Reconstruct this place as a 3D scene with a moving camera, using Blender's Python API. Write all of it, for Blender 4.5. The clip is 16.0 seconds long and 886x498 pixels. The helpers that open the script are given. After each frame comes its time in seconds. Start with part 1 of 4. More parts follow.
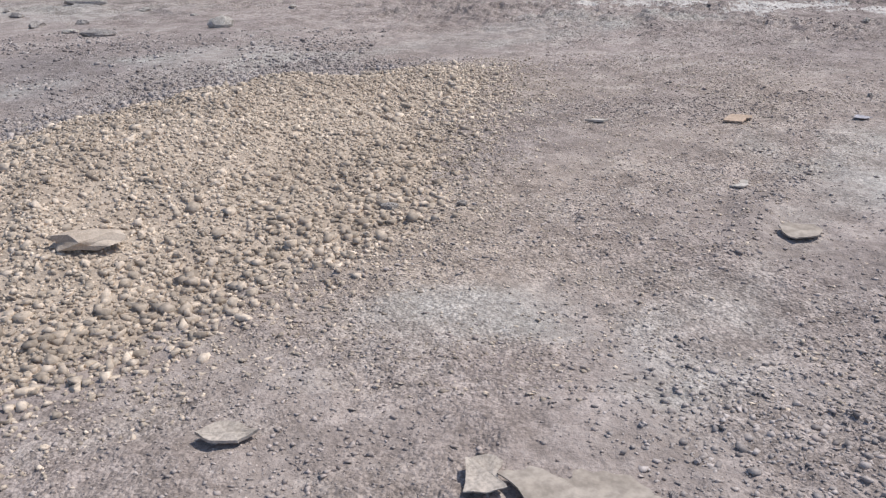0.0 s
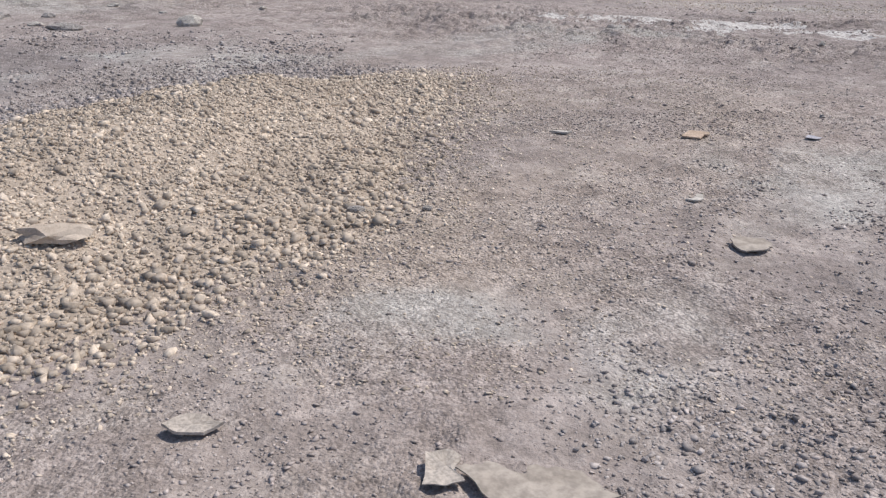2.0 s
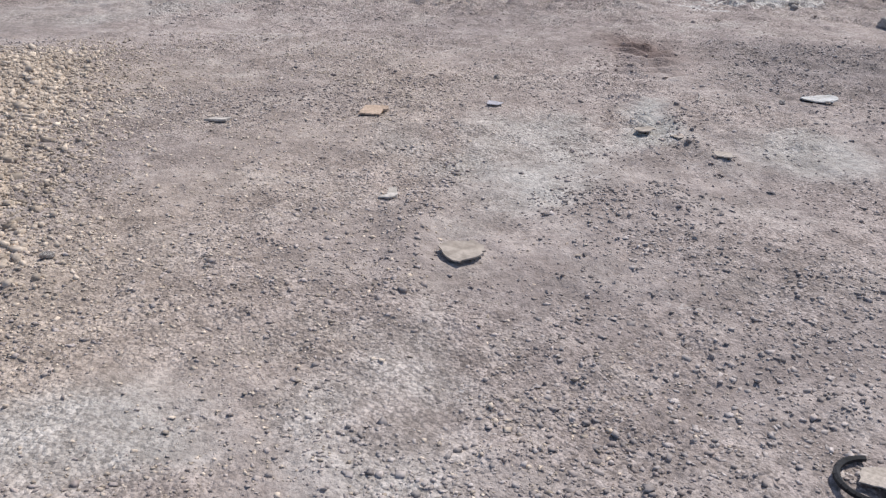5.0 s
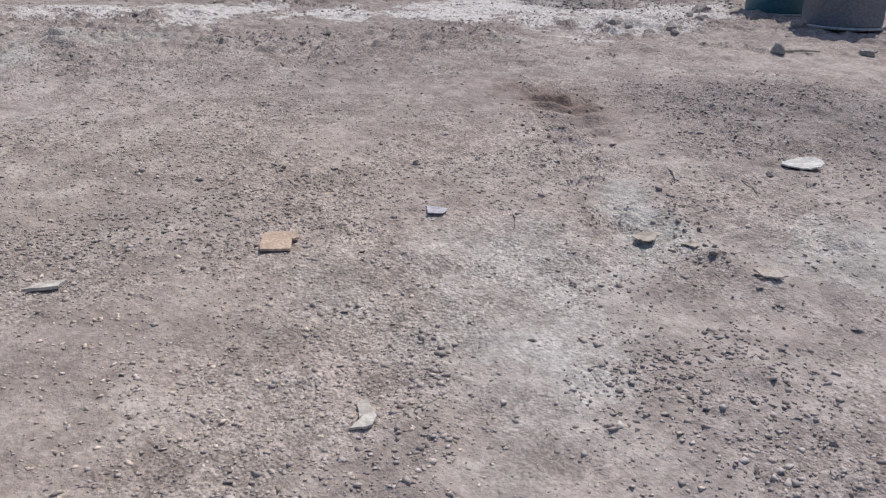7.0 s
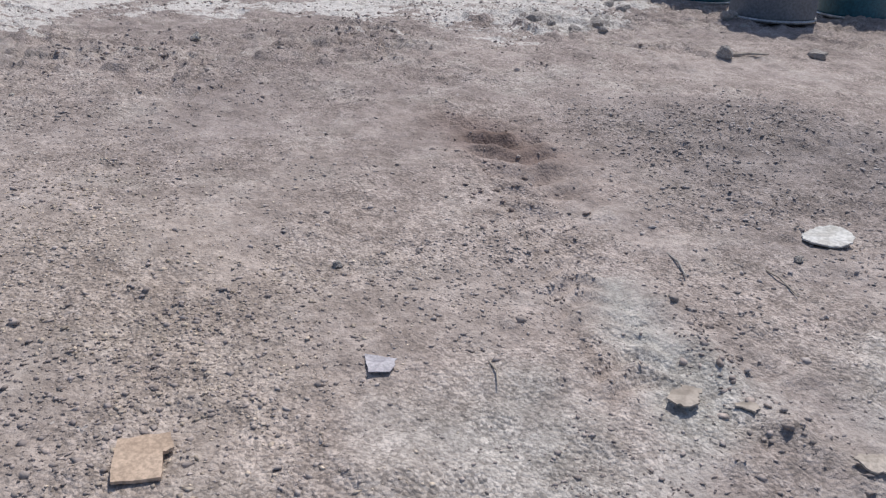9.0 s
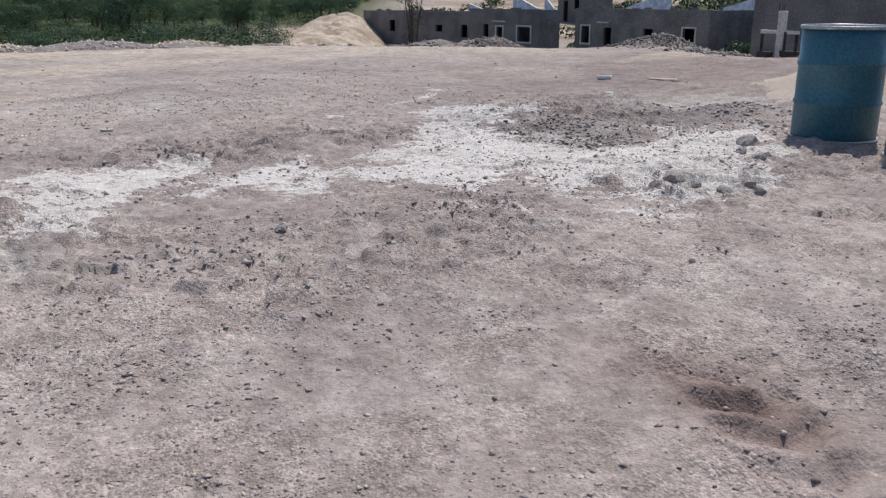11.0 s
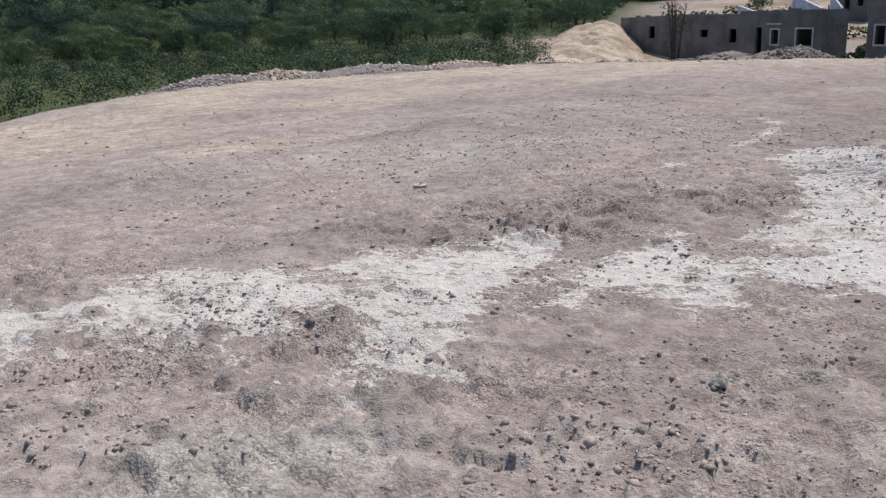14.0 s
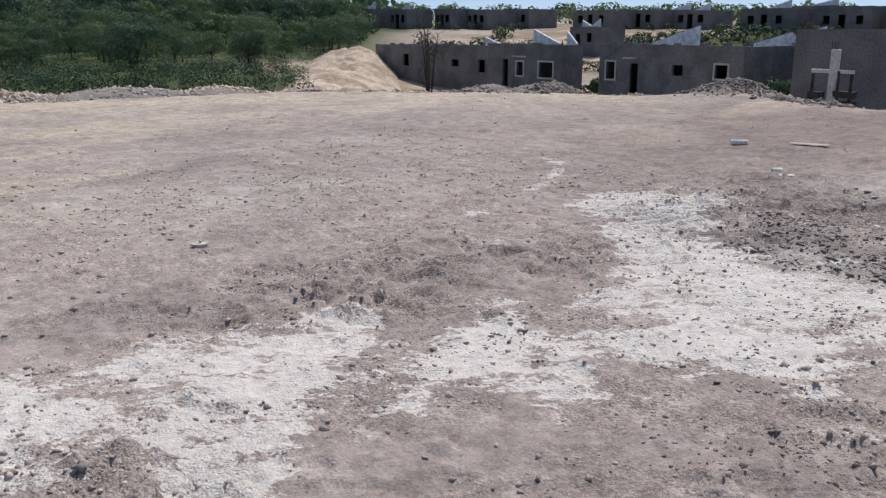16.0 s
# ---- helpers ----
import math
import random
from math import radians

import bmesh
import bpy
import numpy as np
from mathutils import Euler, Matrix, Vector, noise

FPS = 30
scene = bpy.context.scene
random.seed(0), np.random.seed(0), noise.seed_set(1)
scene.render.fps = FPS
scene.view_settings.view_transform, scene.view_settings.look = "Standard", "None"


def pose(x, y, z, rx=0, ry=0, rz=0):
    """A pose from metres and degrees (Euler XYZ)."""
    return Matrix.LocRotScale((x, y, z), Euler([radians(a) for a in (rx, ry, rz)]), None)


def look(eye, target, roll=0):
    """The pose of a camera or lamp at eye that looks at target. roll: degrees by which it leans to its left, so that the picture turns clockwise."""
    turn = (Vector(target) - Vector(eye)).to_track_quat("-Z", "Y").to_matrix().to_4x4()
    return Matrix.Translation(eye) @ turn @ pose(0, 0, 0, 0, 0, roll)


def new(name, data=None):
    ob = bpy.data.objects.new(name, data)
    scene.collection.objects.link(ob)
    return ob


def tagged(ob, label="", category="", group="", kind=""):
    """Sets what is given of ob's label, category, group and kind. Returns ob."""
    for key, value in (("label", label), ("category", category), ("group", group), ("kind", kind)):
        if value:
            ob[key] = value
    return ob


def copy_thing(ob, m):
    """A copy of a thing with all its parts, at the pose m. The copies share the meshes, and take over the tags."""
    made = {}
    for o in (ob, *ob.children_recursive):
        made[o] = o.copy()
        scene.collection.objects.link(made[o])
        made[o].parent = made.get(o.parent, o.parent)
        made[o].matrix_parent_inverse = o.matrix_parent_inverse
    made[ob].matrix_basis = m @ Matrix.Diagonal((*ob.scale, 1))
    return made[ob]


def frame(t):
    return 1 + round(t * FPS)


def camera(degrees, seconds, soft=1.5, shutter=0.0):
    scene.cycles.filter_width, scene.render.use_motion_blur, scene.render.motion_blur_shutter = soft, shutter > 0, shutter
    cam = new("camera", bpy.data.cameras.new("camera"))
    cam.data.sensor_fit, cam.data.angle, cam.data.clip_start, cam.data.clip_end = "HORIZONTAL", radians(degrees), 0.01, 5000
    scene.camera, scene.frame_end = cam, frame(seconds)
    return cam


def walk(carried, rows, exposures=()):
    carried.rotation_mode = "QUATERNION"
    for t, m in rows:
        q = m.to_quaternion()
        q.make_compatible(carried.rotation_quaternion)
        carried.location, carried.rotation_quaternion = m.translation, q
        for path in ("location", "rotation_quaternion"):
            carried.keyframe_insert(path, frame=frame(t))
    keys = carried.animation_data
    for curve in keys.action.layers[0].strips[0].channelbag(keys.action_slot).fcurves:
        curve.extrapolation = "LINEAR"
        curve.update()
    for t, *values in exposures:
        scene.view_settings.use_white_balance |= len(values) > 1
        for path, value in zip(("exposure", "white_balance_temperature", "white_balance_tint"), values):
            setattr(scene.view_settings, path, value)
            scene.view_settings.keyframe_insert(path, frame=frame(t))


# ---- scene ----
cam = camera(55.7, 16.0, soft=1.3)
PATH = [
    (0.0, look((2.733, -0.857, 0.723), (2.333, 1.926, -0.322), -0.78)),
    (0.5, look((2.702, -0.932, 0.745), (2.296, 1.849, -0.303), 0.27)),
    (1.0, look((2.699, -0.924, 0.746), (2.261, 1.856, -0.291), 1.07)),
    (1.5, look((2.729, -0.932, 0.745), (2.380, 1.864, -0.285), 1.53)),
    (2.0, look((2.735, -0.934, 0.742), (2.467, 1.874, -0.281), 1.73)),
    (2.5, look((2.748, -0.942, 0.745), (2.678, 1.879, -0.274), 2.59)),
    (3.0, look((2.758, -0.943, 0.740), (2.893, 1.877, -0.274), 2.78)),
    (3.5, look((2.773, -0.909, 0.746), (3.068, 1.913, -0.228), 3.43)),
    (3.7, look((2.795, -0.859, 0.748), (3.252, 1.948, -0.207), 3.75)),
    (5.8, look((2.780, 0.312, 0.776), (3.645, 2.901, -0.470), 2.58)),
    (6.0, look((2.776, 0.445, 0.809), (3.631, 3.065, -0.376), 2.05)),
    (6.5, look((2.726, 0.809, 0.791), (3.629, 3.422, -0.373), 1.90)),
    (7.0, look((2.760, 1.133, 0.853), (4.207, 3.514, -0.262), 1.54)),
    (7.5, look((2.910, 1.523, 0.831), (4.441, 3.829, -0.327), -0.72)),
    (8.0, look((3.015, 1.716, 0.906), (4.512, 4.041, -0.259), -1.54)),
    (8.5, look((3.131, 2.000, 0.904), (4.831, 4.134, -0.343), 1.96)),
    (9.0, look((3.203, 2.174, 0.968), (4.968, 4.269, -0.255), 2.53)),
    (9.5, look((3.353, 2.455, 0.960), (5.089, 4.628, -0.165), 1.47)),
    (9.7, look((3.427, 2.560, 0.984), (5.170, 4.756, -0.081), 1.22)),
    (11.8, look((3.529, 3.962, 1.120), (5.233, 6.305, 0.342), -0.24)),
    (12.0, look((3.514, 4.051, 1.125), (5.108, 6.469, 0.343), -0.71)),
    (12.5, look((3.407, 4.345, 1.147), (4.895, 6.818, 0.330), 0.16)),
    (13.0, look((3.394, 4.603, 1.187), (4.740, 7.153, 0.359), -0.43)),
    (13.5, look((3.528, 4.932, 1.205), (4.452, 7.666, 0.388), -3.02)),
    (14.0, look((3.555, 5.045, 1.265), (4.581, 7.742, 0.443), -2.76)),
    (14.5, look((3.552, 5.292, 1.257), (5.148, 7.693, 0.429), 0.13)),
    (15.0, look((3.546, 5.437, 1.304), (5.386, 7.665, 0.499), 2.13)),
    (15.5, look((3.593, 5.640, 1.289), (5.364, 7.926, 0.491), 0.79)),
    (16.0, look((3.653, 5.798, 1.351), (5.432, 8.087, 0.583), -0.07)),
]
walk(cam, PATH, [(0.0, -0.10, 6350, 10.0), (2.5, -0.10, 6400, 10.0), (3.5, 0.0, 6350, 10.0), (6.5, -0.16, 6400, 11.0), (8.0, -0.19, 6350, 10.5), (10.0, -0.15, 6350, 10.0), (12.3, 0.03, 6480, 10.5), (13.5, -0.10, 6530, 10.5), (16.0, -0.12, 6500, 10.0)])

# ---- world and sun ----
SUN_AZ, SUN_EL = radians(64), radians(61)
world = bpy.data.worlds.new("sky")
scene.world = world
world.use_nodes = True
sky = world.node_tree.nodes.new("ShaderNodeTexSky")
sky.sky_type = "NISHITA"
sky.sun_disc = False
sky.sun_elevation, sky.sun_rotation = SUN_EL, SUN_AZ
sky.dust_density, sky.ozone_density = 1.0, 1.0
back = world.node_tree.nodes["Background"]
back.inputs["Strength"].default_value = 0.13
wn = world.node_tree.nodes
upward = wn.new("ShaderNodeVectorMath")
upward.operation, upward.inputs[1].default_value = "ADD", (0, 0, 0.16)
world.node_tree.links.new(wn.new("ShaderNodeTexCoord").outputs["Generated"], upward.inputs[0])
world.node_tree.links.new(upward.outputs[0], sky.inputs["Vector"])
world.node_tree.links.new(sky.outputs[0], back.inputs["Color"])
sun = new("sun", bpy.data.lights.new("sun", "SUN"))
sun.data.energy, sun.data.angle, sun.data.color = 3.9, radians(0.6), (1.0, 0.935, 0.855)
sun_from = Vector((math.sin(SUN_AZ) * math.cos(SUN_EL), math.cos(SUN_AZ) * math.cos(SUN_EL), math.sin(SUN_EL)))
sun.matrix_world = look(sun_from * 50, (0, 0, 0))

# ---- numeric noise ----


def lattice(ix, iy, seed):
    h = (ix.astype(np.int64) * 374761393 + iy.astype(np.int64) * 668265263 + seed * 982451653) & 0xFFFFFFFF
    h = ((h ^ (h >> 13)) * 1274126177) & 0xFFFFFFFF
    return ((h ^ (h >> 16)) & 0xFFFF) / 65535.0


def value_noise(x, y, freq, seed):
    x, y = np.asarray(x, float) * freq, np.asarray(y, float) * freq
    ix, iy = np.floor(x), np.floor(y)
    fx, fy = x - ix, y - iy
    fx, fy = fx * fx * (3 - 2 * fx), fy * fy * (3 - 2 * fy)
    a, b = lattice(ix, iy, seed), lattice(ix + 1, iy, seed)
    c, d = lattice(ix, iy + 1, seed), lattice(ix + 1, iy + 1, seed)
    return (a * (1 - fx) + b * fx) * (1 - fy) + (c * (1 - fx) + d * fx) * fy - 0.5


def fbm(x, y, freq, octaves, seed):
    total = 0
    for k in range(octaves):
        total = total + value_noise(x, y, freq * 2**k, seed + k) / 2**k
    return total


def ramp(v, lo, hi):
    v = np.clip((v - lo) / (hi - lo), 0, 1)
    return v * v * (3 - 2 * v)


def outside(x, y, ring):
    """Signed distance to a closed ring: negative inside."""
    x, y = np.asarray(x, float), np.asarray(y, float)
    best, inside = np.full(x.shape, 1e9), np.zeros(x.shape, bool)
    for (ax, ay), (bx, by) in zip(ring, ring[1:] + ring[:1]):
        dx, dy = bx - ax, by - ay
        s = np.clip(((x - ax) * dx + (y - ay) * dy) / (dx * dx + dy * dy), 0, 1)
        best = np.minimum(best, np.hypot(x - ax - s * dx, y - ay - s * dy))
        if dy:
            inside ^= ((ay > y) != (by > y)) & (x < dx * (y - ay) / dy + ax)
    return np.where(inside, -best, best)


# ---- the lie of the land ----
FIELD = [(-90, -90), (90, -90), (60, -20), (30, 4), (20, 11.4), (18.4, 12.6), (18.8, 14.6), (20, 16.2), (18.2, 17.2),
         (17.2, 18.6), (16.2, 20.2), (14.4, 21.0), (13.2, 22.4), (11, 22.8), (6.8, 23.3), (5.0, 22.8), (1.6, 17.2), (-12, 11.5), (-90, 0)]
HEAP = [(0.3, 0.9), (1.30, 0.92), (1.55, 1.22), (1.72, 1.55), (1.93, 1.87), (2.13, 2.2), (2.2, 2.8), (2.3, 4.2), (2.2, 5.0), (0.9, 5.2), (0.2, 4.7), (-0.3, 3.8), (-0.6, 2.6), (-0.5, 1.6)]
LIME = [(2.2, 9.3), (3.3, 9.3), (4.18, 9.4), (4.65, 9.33), (5.7, 9.45), (5.95, 9.2), (5.85, 8.95), (6.4, 8.78), (6.65, 8.35), (7.05, 8.5),
        (7.6, 9.2), (8.3, 10.2), (8.7, 10.7), (9.4, 10.0), (9.65, 10.3), (9.5, 9.5), (9.8, 8.1), (10.15, 7.6), (9.5, 6.8), (8.15, 6.15),
        (7.1, 6.2), (7.18, 6.9), (6.6, 7.3), (6.15, 7.9), (5.5, 8.2), (5.12, 8.15), (4.7, 7.8), (4.57, 7.45), (4.1, 7.95), (3.4, 8.3), (2.9, 8.8), (2.2, 8.9)]
LIME_SPOT = [(6.85, 9.6), (7.0, 9.9), (7.5, 9.75), (7.2, 9.35)]
LIME_WEST = [(2.2, 9.2), (3.2, 9.25), (4.13, 9.28), (4.42, 8.92), (4.48, 8.68), (4.38, 8.45), (4.05, 8.37), (3.4, 8.6), (2.2, 9.0)]
LIME_MID = [(4.62, 9.34), (5.34, 8.93), (5.7, 9.47), (5.95, 9.35), (5.85, 9.0), (5.29, 8.45), (5.17, 8.18), (4.94, 8.28), (4.8, 8.12), (4.69, 7.74), (4.54, 7.58), (4.44, 7.7),
            (4.62, 8.2), (4.45, 8.4), (4.67, 8.9)]
LIME_JOIN = [(5.95, 9.0), (6.31, 8.78), (6.41, 8.59), (6.22, 8.12), (5.87, 7.75), (5.5, 7.95), (5.17, 8.15), (5.5, 8.4)]
LIME_EAST = [(8.1, 9.9), (7.66, 9.18), (7.26, 8.65), (6.82, 8.55), (6.31, 8.07), (6.38, 7.68), (6.67, 7.55), (6.59, 7.24), (6.87, 7.33), (7.09, 6.9), (8.2, 6.25), (9.4, 6.9), (10.0, 7.6), (9.2, 7.9), (8.2, 7.7),
             (8.0, 8.2), (8.4, 9.0), (9.0, 9.5), (9.5, 9.9), (8.8, 10.5)]
DARK_LUMPS = [(9.22, 9.25), (9.5, 8.6), (8.95, 7.95), (8.3, 7.75), (8.1, 8.2), (8.45, 8.85)]
DUSTY_LANE = [(3.03, 1.05), (3.03, 1.42), (3.3, 1.83), (3.63, 2.39), (4.1, 3.21), (4.32, 3.42), (4.56, 3.66), (4.72, 3.4), (4.38, 3.06), (4.29, 2.77), (4.1, 2.5), (3.73, 2.22), (3.5, 1.9), (3.41, 1.42), (3.2, 1.12)]
DUSTY_RUT = [(4.98, 3.68), (5.12, 3.83), (5.25, 3.62), (5.14, 3.37), (4.96, 3.1), (4.74, 3.1), (4.8, 3.45)]
DUSTY_PATCH = [(3.59, 3.58), (3.76, 3.37), (3.71, 3.21), (3.55, 3.23), (3.54, 3.42)]
DUSTY_SMEAR = [(2.1, 1.42), (2.16, 1.68), (2.71, 1.69), (2.65, 1.42), (2.32, 1.29)]
CLOD_FIELD = [(2.95, 0.4), (2.9, 0.86), (3.16, 1.16), (3.38, 1.29), (3.55, 1.75), (3.85, 2.25), (4.19, 2.5), (4.5, 2.45), (4.75, 1.9), (4.7, 1.2), (4.4, 0.4)]
CLOD_EAST = [(5.19, 3.44), (5.6, 3.94), (6.0, 4.5), (6.33, 4.95), (7.3, 4.7), (7.7, 3.6), (6.6, 2.8), (5.0, 2.4), (4.85, 2.9)]
TRACK_A, TRACK_B = Vector((4.9, 3.45)), Vector((5.9, 5.3))


def level(x, y):
    """The broad shape of the ground, without its small relief."""
    x, y = np.asarray(x, float), np.asarray(y, float)
    near = -0.49 + 0.0162 * x + 0.0654 * y
    near = np.maximum(near, -1.2)
    k = 0.05
    z = -k * np.logaddexp(0, -near / k)
    d = outside(x, y, FIELD) + 0.8 * fbm(x, y, 0.4, 2, 90)
    east = ramp(x - 0.72 * y, -9, 2)
    drop = ramp(d, -0.5, 7)
    low = -2.7 * east + -1.3 * (1 - east)
    r = np.hypot(x - 4, y - 6)
    far = east * (ramp(r, 52, 120) * 4.0 + ramp(r, 120, 400) * 4) + (1 - east) * (ramp(r, 50, 160) * 4.0 + ramp(r, 150, 600) * 12)
    z = z + drop * (low + far)
    return z


def along(x, y, a, b):
    """Distance from the stretch a to b."""
    dx, dy = b[0] - a[0], b[1] - a[1]
    q = np.clip(((x - a[0]) * dx + (y - a[1]) * dy) / (dx * dx + dy * dy), 0, 1)
    return np.hypot(x - a[0] - q * dx, y - a[1] - q * dy)


def within(x, y, ring, soft, rough=0.25, seed=71):
    """1 inside a ring and 0 outside, with a frayed border."""
    fray = rough * fbm(x, y, 1.7, 4, seed)
    return ramp(-outside(x, y, ring) + fray, -soft, soft)


def churned(x, y):
    """Where the dirt is crusted and broken: round the lime, in patches."""
    patch = ramp(fbm(x, y, 0.5, 3, 41), -0.22, 0.22)
    belt = ramp(y + 0.25 * x, 6.6, 8.2) * (0.3 + 0.7 * ramp(10.6 - y, 0, 1.4)) * ramp(13.5 - y - 0.1 * x, 0, 3)
    rough_east = 0.4 * within(x, y, CLOD_EAST, 0.3) + 0.3 * within(x, y, CLOD_FIELD, 0.2)
    apron = 0.14 * ramp(y + 0.3 * x, 5.2, 6.6) * ramp(fbm(x, y, 0.8, 3, 45), -0.05, 0.3)
    return np.clip(belt * (0.3 + 0.9 * patch) + rough_east + apron, 0, 1.2)


def relief(x, y):
    near = ramp(40 - np.hypot(x - 5, y - 6), 0, 15)
    z = 0.05 * fbm(x, y, 0.7, 2, 5) + 0.026 * fbm(x, y, 3.0, 3, 11) * (0.35 + 1.3 * ramp(fbm(x, y, 0.5, 2, 31), -0.2, 0.4))
    z = z + 0.012 * fbm(x, y, 13.0, 2, 17)
    # broken crusts with steep rims, and ridges thrown up between them
    churn = churned(x, y)
    smooth_lane = np.maximum(within(x, y, DUSTY_LANE, 0.1), within(x, y, DUSTY_SMEAR, 0.1))
    crust = ramp(fbm(x, y, 4.2, 4, 43), 0.12, 0.18) + 0.7 * ramp(fbm(x, y, 9.0, 3, 47), 0.17, 0.23)
    p, q = 0.615 * x + 0.79 * y, 0.79 * x - 0.615 * y
    ridge = 0.16 - np.abs(fbm(q * 0.5, p, 5.0, 3, 59))
    z = z + churn * (0.030 * crust + 0.11 * np.maximum(ridge - 0.07, 0) + 0.020 * fbm(x, y, 21.0, 2, 67))
    z = z + (1 - 0.8 * smooth_lane) * 0.03 * np.maximum(fbm(x, y, 11.0, 2, 49) - 0.20, 0)
    # a windrow of clods beside the lane, and the rim of the rut
    row = np.minimum(along(x, y, (3.30, 1.85), (3.48, 2.35)), along(x, y, (3.48, 2.35), (3.8, 2.9)))
    rim = np.minimum(along(x, y, (5.14, 3.40), (4.90, 3.03)), along(x, y, (4.90, 3.03), (4.92, 2.65)))
    z = z + 0.022 * np.exp(-((row / 0.08) ** 2)) + 0.028 * np.exp(-((rim / 0.07) ** 2)) * (0.6 + 1.5 * fbm(x, y, 8, 2, 69))
    z = z + 0.07 * np.exp(-(((x - 8.95) / 0.45) ** 2 + ((y - 8.45) / 0.4) ** 2)) + 0.13 * np.exp(-(((x - 10.5) / 0.5) ** 2 + ((y - 8.0) / 0.5) ** 2))
    # cleat marks across the lime
    z = z + 0.026 * np.sin(p * 50) * np.exp(-(((x - 8.65) / 0.55) ** 2 + ((y - 9.55) / 0.5) ** 2))
    # lug marks of a heavy tyre, deep in one place and faint along the rest
    ax = (TRACK_B - TRACK_A).normalized()
    u = (x - TRACK_A.x) * ax.x + (y - TRACK_A.y) * ax.y
    v = -(x - TRACK_A.x) * ax.y + (y - TRACK_A.y) * ax.x + 0.10
    broken = 0.9 + 1.3 * fbm(x, y, 7, 3, 53)
    span = ramp(u, 0.62, 0.9) * ramp(2.05 - u, 0, 0.4) * ramp(0.24 - np.abs(v), 0, 0.1)
    wave = np.sin((u - 0.55 * np.abs(v)) * 33 + 0.5 * fbm(x, y, 4, 2, 54))
    z = z + span * (0.020 * np.sign(wave) * np.abs(wave) ** 0.8 * (0.35 + 0.65 * broken) - 0.008 + 0.014 * fbm(x, y, 16, 2, 55))
    w = v - 0.10
    strip = ramp(u, -0.5, -0.2) * ramp(0.85 - u, 0, 0.2) * ramp(0.14 - np.abs(w), 0, 0.05)
    z = z + strip * (0.012 * np.sin((u + 0.8 * np.abs(w)) * 62) * broken - 0.006)
    return near * z


def ground_z(x, y):
    return level(x, y) + relief(x, y)


def at_ground(x, y):
    return float(ground_z(np.array([x]), np.array([y]))[0])


def heap_height(x, y):
    d = -outside(x, y, HEAP) + 0.12 * fbm(x, y, 1.6, 2, 61)
    body = 0.23 * ramp(d, 0.0, 1.5) - 0.03 * ramp(-d, -0.06, 0.08)
    dip = 0.10 * np.exp(-(((x - 0.9) / 0.5) ** 2 + ((y - 4.7) / 0.45) ** 2))
    return body - dip + 0.05 * fbm(x, y, 2.4, 3, 63) * ramp(d, 0, 0.3)


# ---- materials ----


class Nodes:
    def __init__(self, name):
        self.material = bpy.data.materials.new(name)
        self.material.use_nodes = True
        self.tree = self.material.node_tree
        self.bsdf = self.tree.nodes["Principled BSDF"]

    def put(self, value, socket):
        if isinstance(value, bpy.types.NodeSocket):
            self.tree.links.new(value, socket)
        elif isinstance(value, tuple) and len(value) == 3 and socket.type == "RGBA":
            socket.default_value = (*value, 1)
        else:
            socket.default_value = value

    def coords(self):
        return self.tree.nodes.new("ShaderNodeTexCoord").outputs["Object"]

    def noise(self, scale, detail=3.0, rough=0.55, where=None):
        n = self.tree.nodes.new("ShaderNodeTexNoise")
        n.inputs["Scale"].default_value, n.inputs["Detail"].default_value, n.inputs["Roughness"].default_value = scale, detail, rough
        self.put(where or self.coords(), n.inputs["Vector"])
        return n.outputs["Fac"]

    def cells(self, scale, out="Distance", where=None):
        n = self.tree.nodes.new("ShaderNodeTexVoronoi")
        n.inputs["Scale"].default_value = scale
        self.put(where or self.coords(), n.inputs["Vector"])
        return n.outputs[out]

    def attribute(self, name):
        n = self.tree.nodes.new("ShaderNodeAttribute")
        n.attribute_name = name
        return n.outputs["Fac"]

    def math(self, op, a, b=0.0, c=0.0):
        n = self.tree.nodes.new("ShaderNodeMath")
        n.operation = op
        for v, s in zip((a, b, c), n.inputs):
            self.put(v, s)
        return n.outputs[0]

    def span(self, v, lo, hi, to_lo=0.0, to_hi=1.0):
        n = self.tree.nodes.new("ShaderNodeMapRange")
        n.interpolation_type = "SMOOTHSTEP"
        for value, s in zip((v, lo, hi, to_lo, to_hi), n.inputs):
            self.put(value, s)
        return n.outputs[0]

    def mix(self, fac, a, b, blend="MIX"):
        n = self.tree.nodes.new("ShaderNodeMix")
        n.data_type, n.blend_type = "RGBA", blend
        self.put(fac, n.inputs[0])
        self.put(a, n.inputs[6])
        self.put(b, n.inputs[7])
        return n.outputs[2]

    def island(self):
        return self.tree.nodes.new("ShaderNodeNewGeometry").outputs["Random Per Island"]

    def random(self):
        return self.tree.nodes.new("ShaderNodeObjectInfo").outputs["Random"]

    def bump(self, height, strength, distance):
        n = self.tree.nodes.new("ShaderNodeBump")
        n.inputs["Strength"].default_value, n.inputs["Distance"].default_value = strength, distance
        self.put(height, n.inputs["Height"])
        self.put(n.outputs[0], self.bsdf.inputs["Normal"])

    def done(self, color, rough=0.9, metal=0.0, gloss=0.25):
        self.put(color, self.bsdf.inputs["Base Color"])
        self.put(rough, self.bsdf.inputs["Roughness"])
        self.bsdf.inputs["Metallic"].default_value = metal
        self.bsdf.inputs["Specular IOR Level"].default_value = gloss
        return self.material


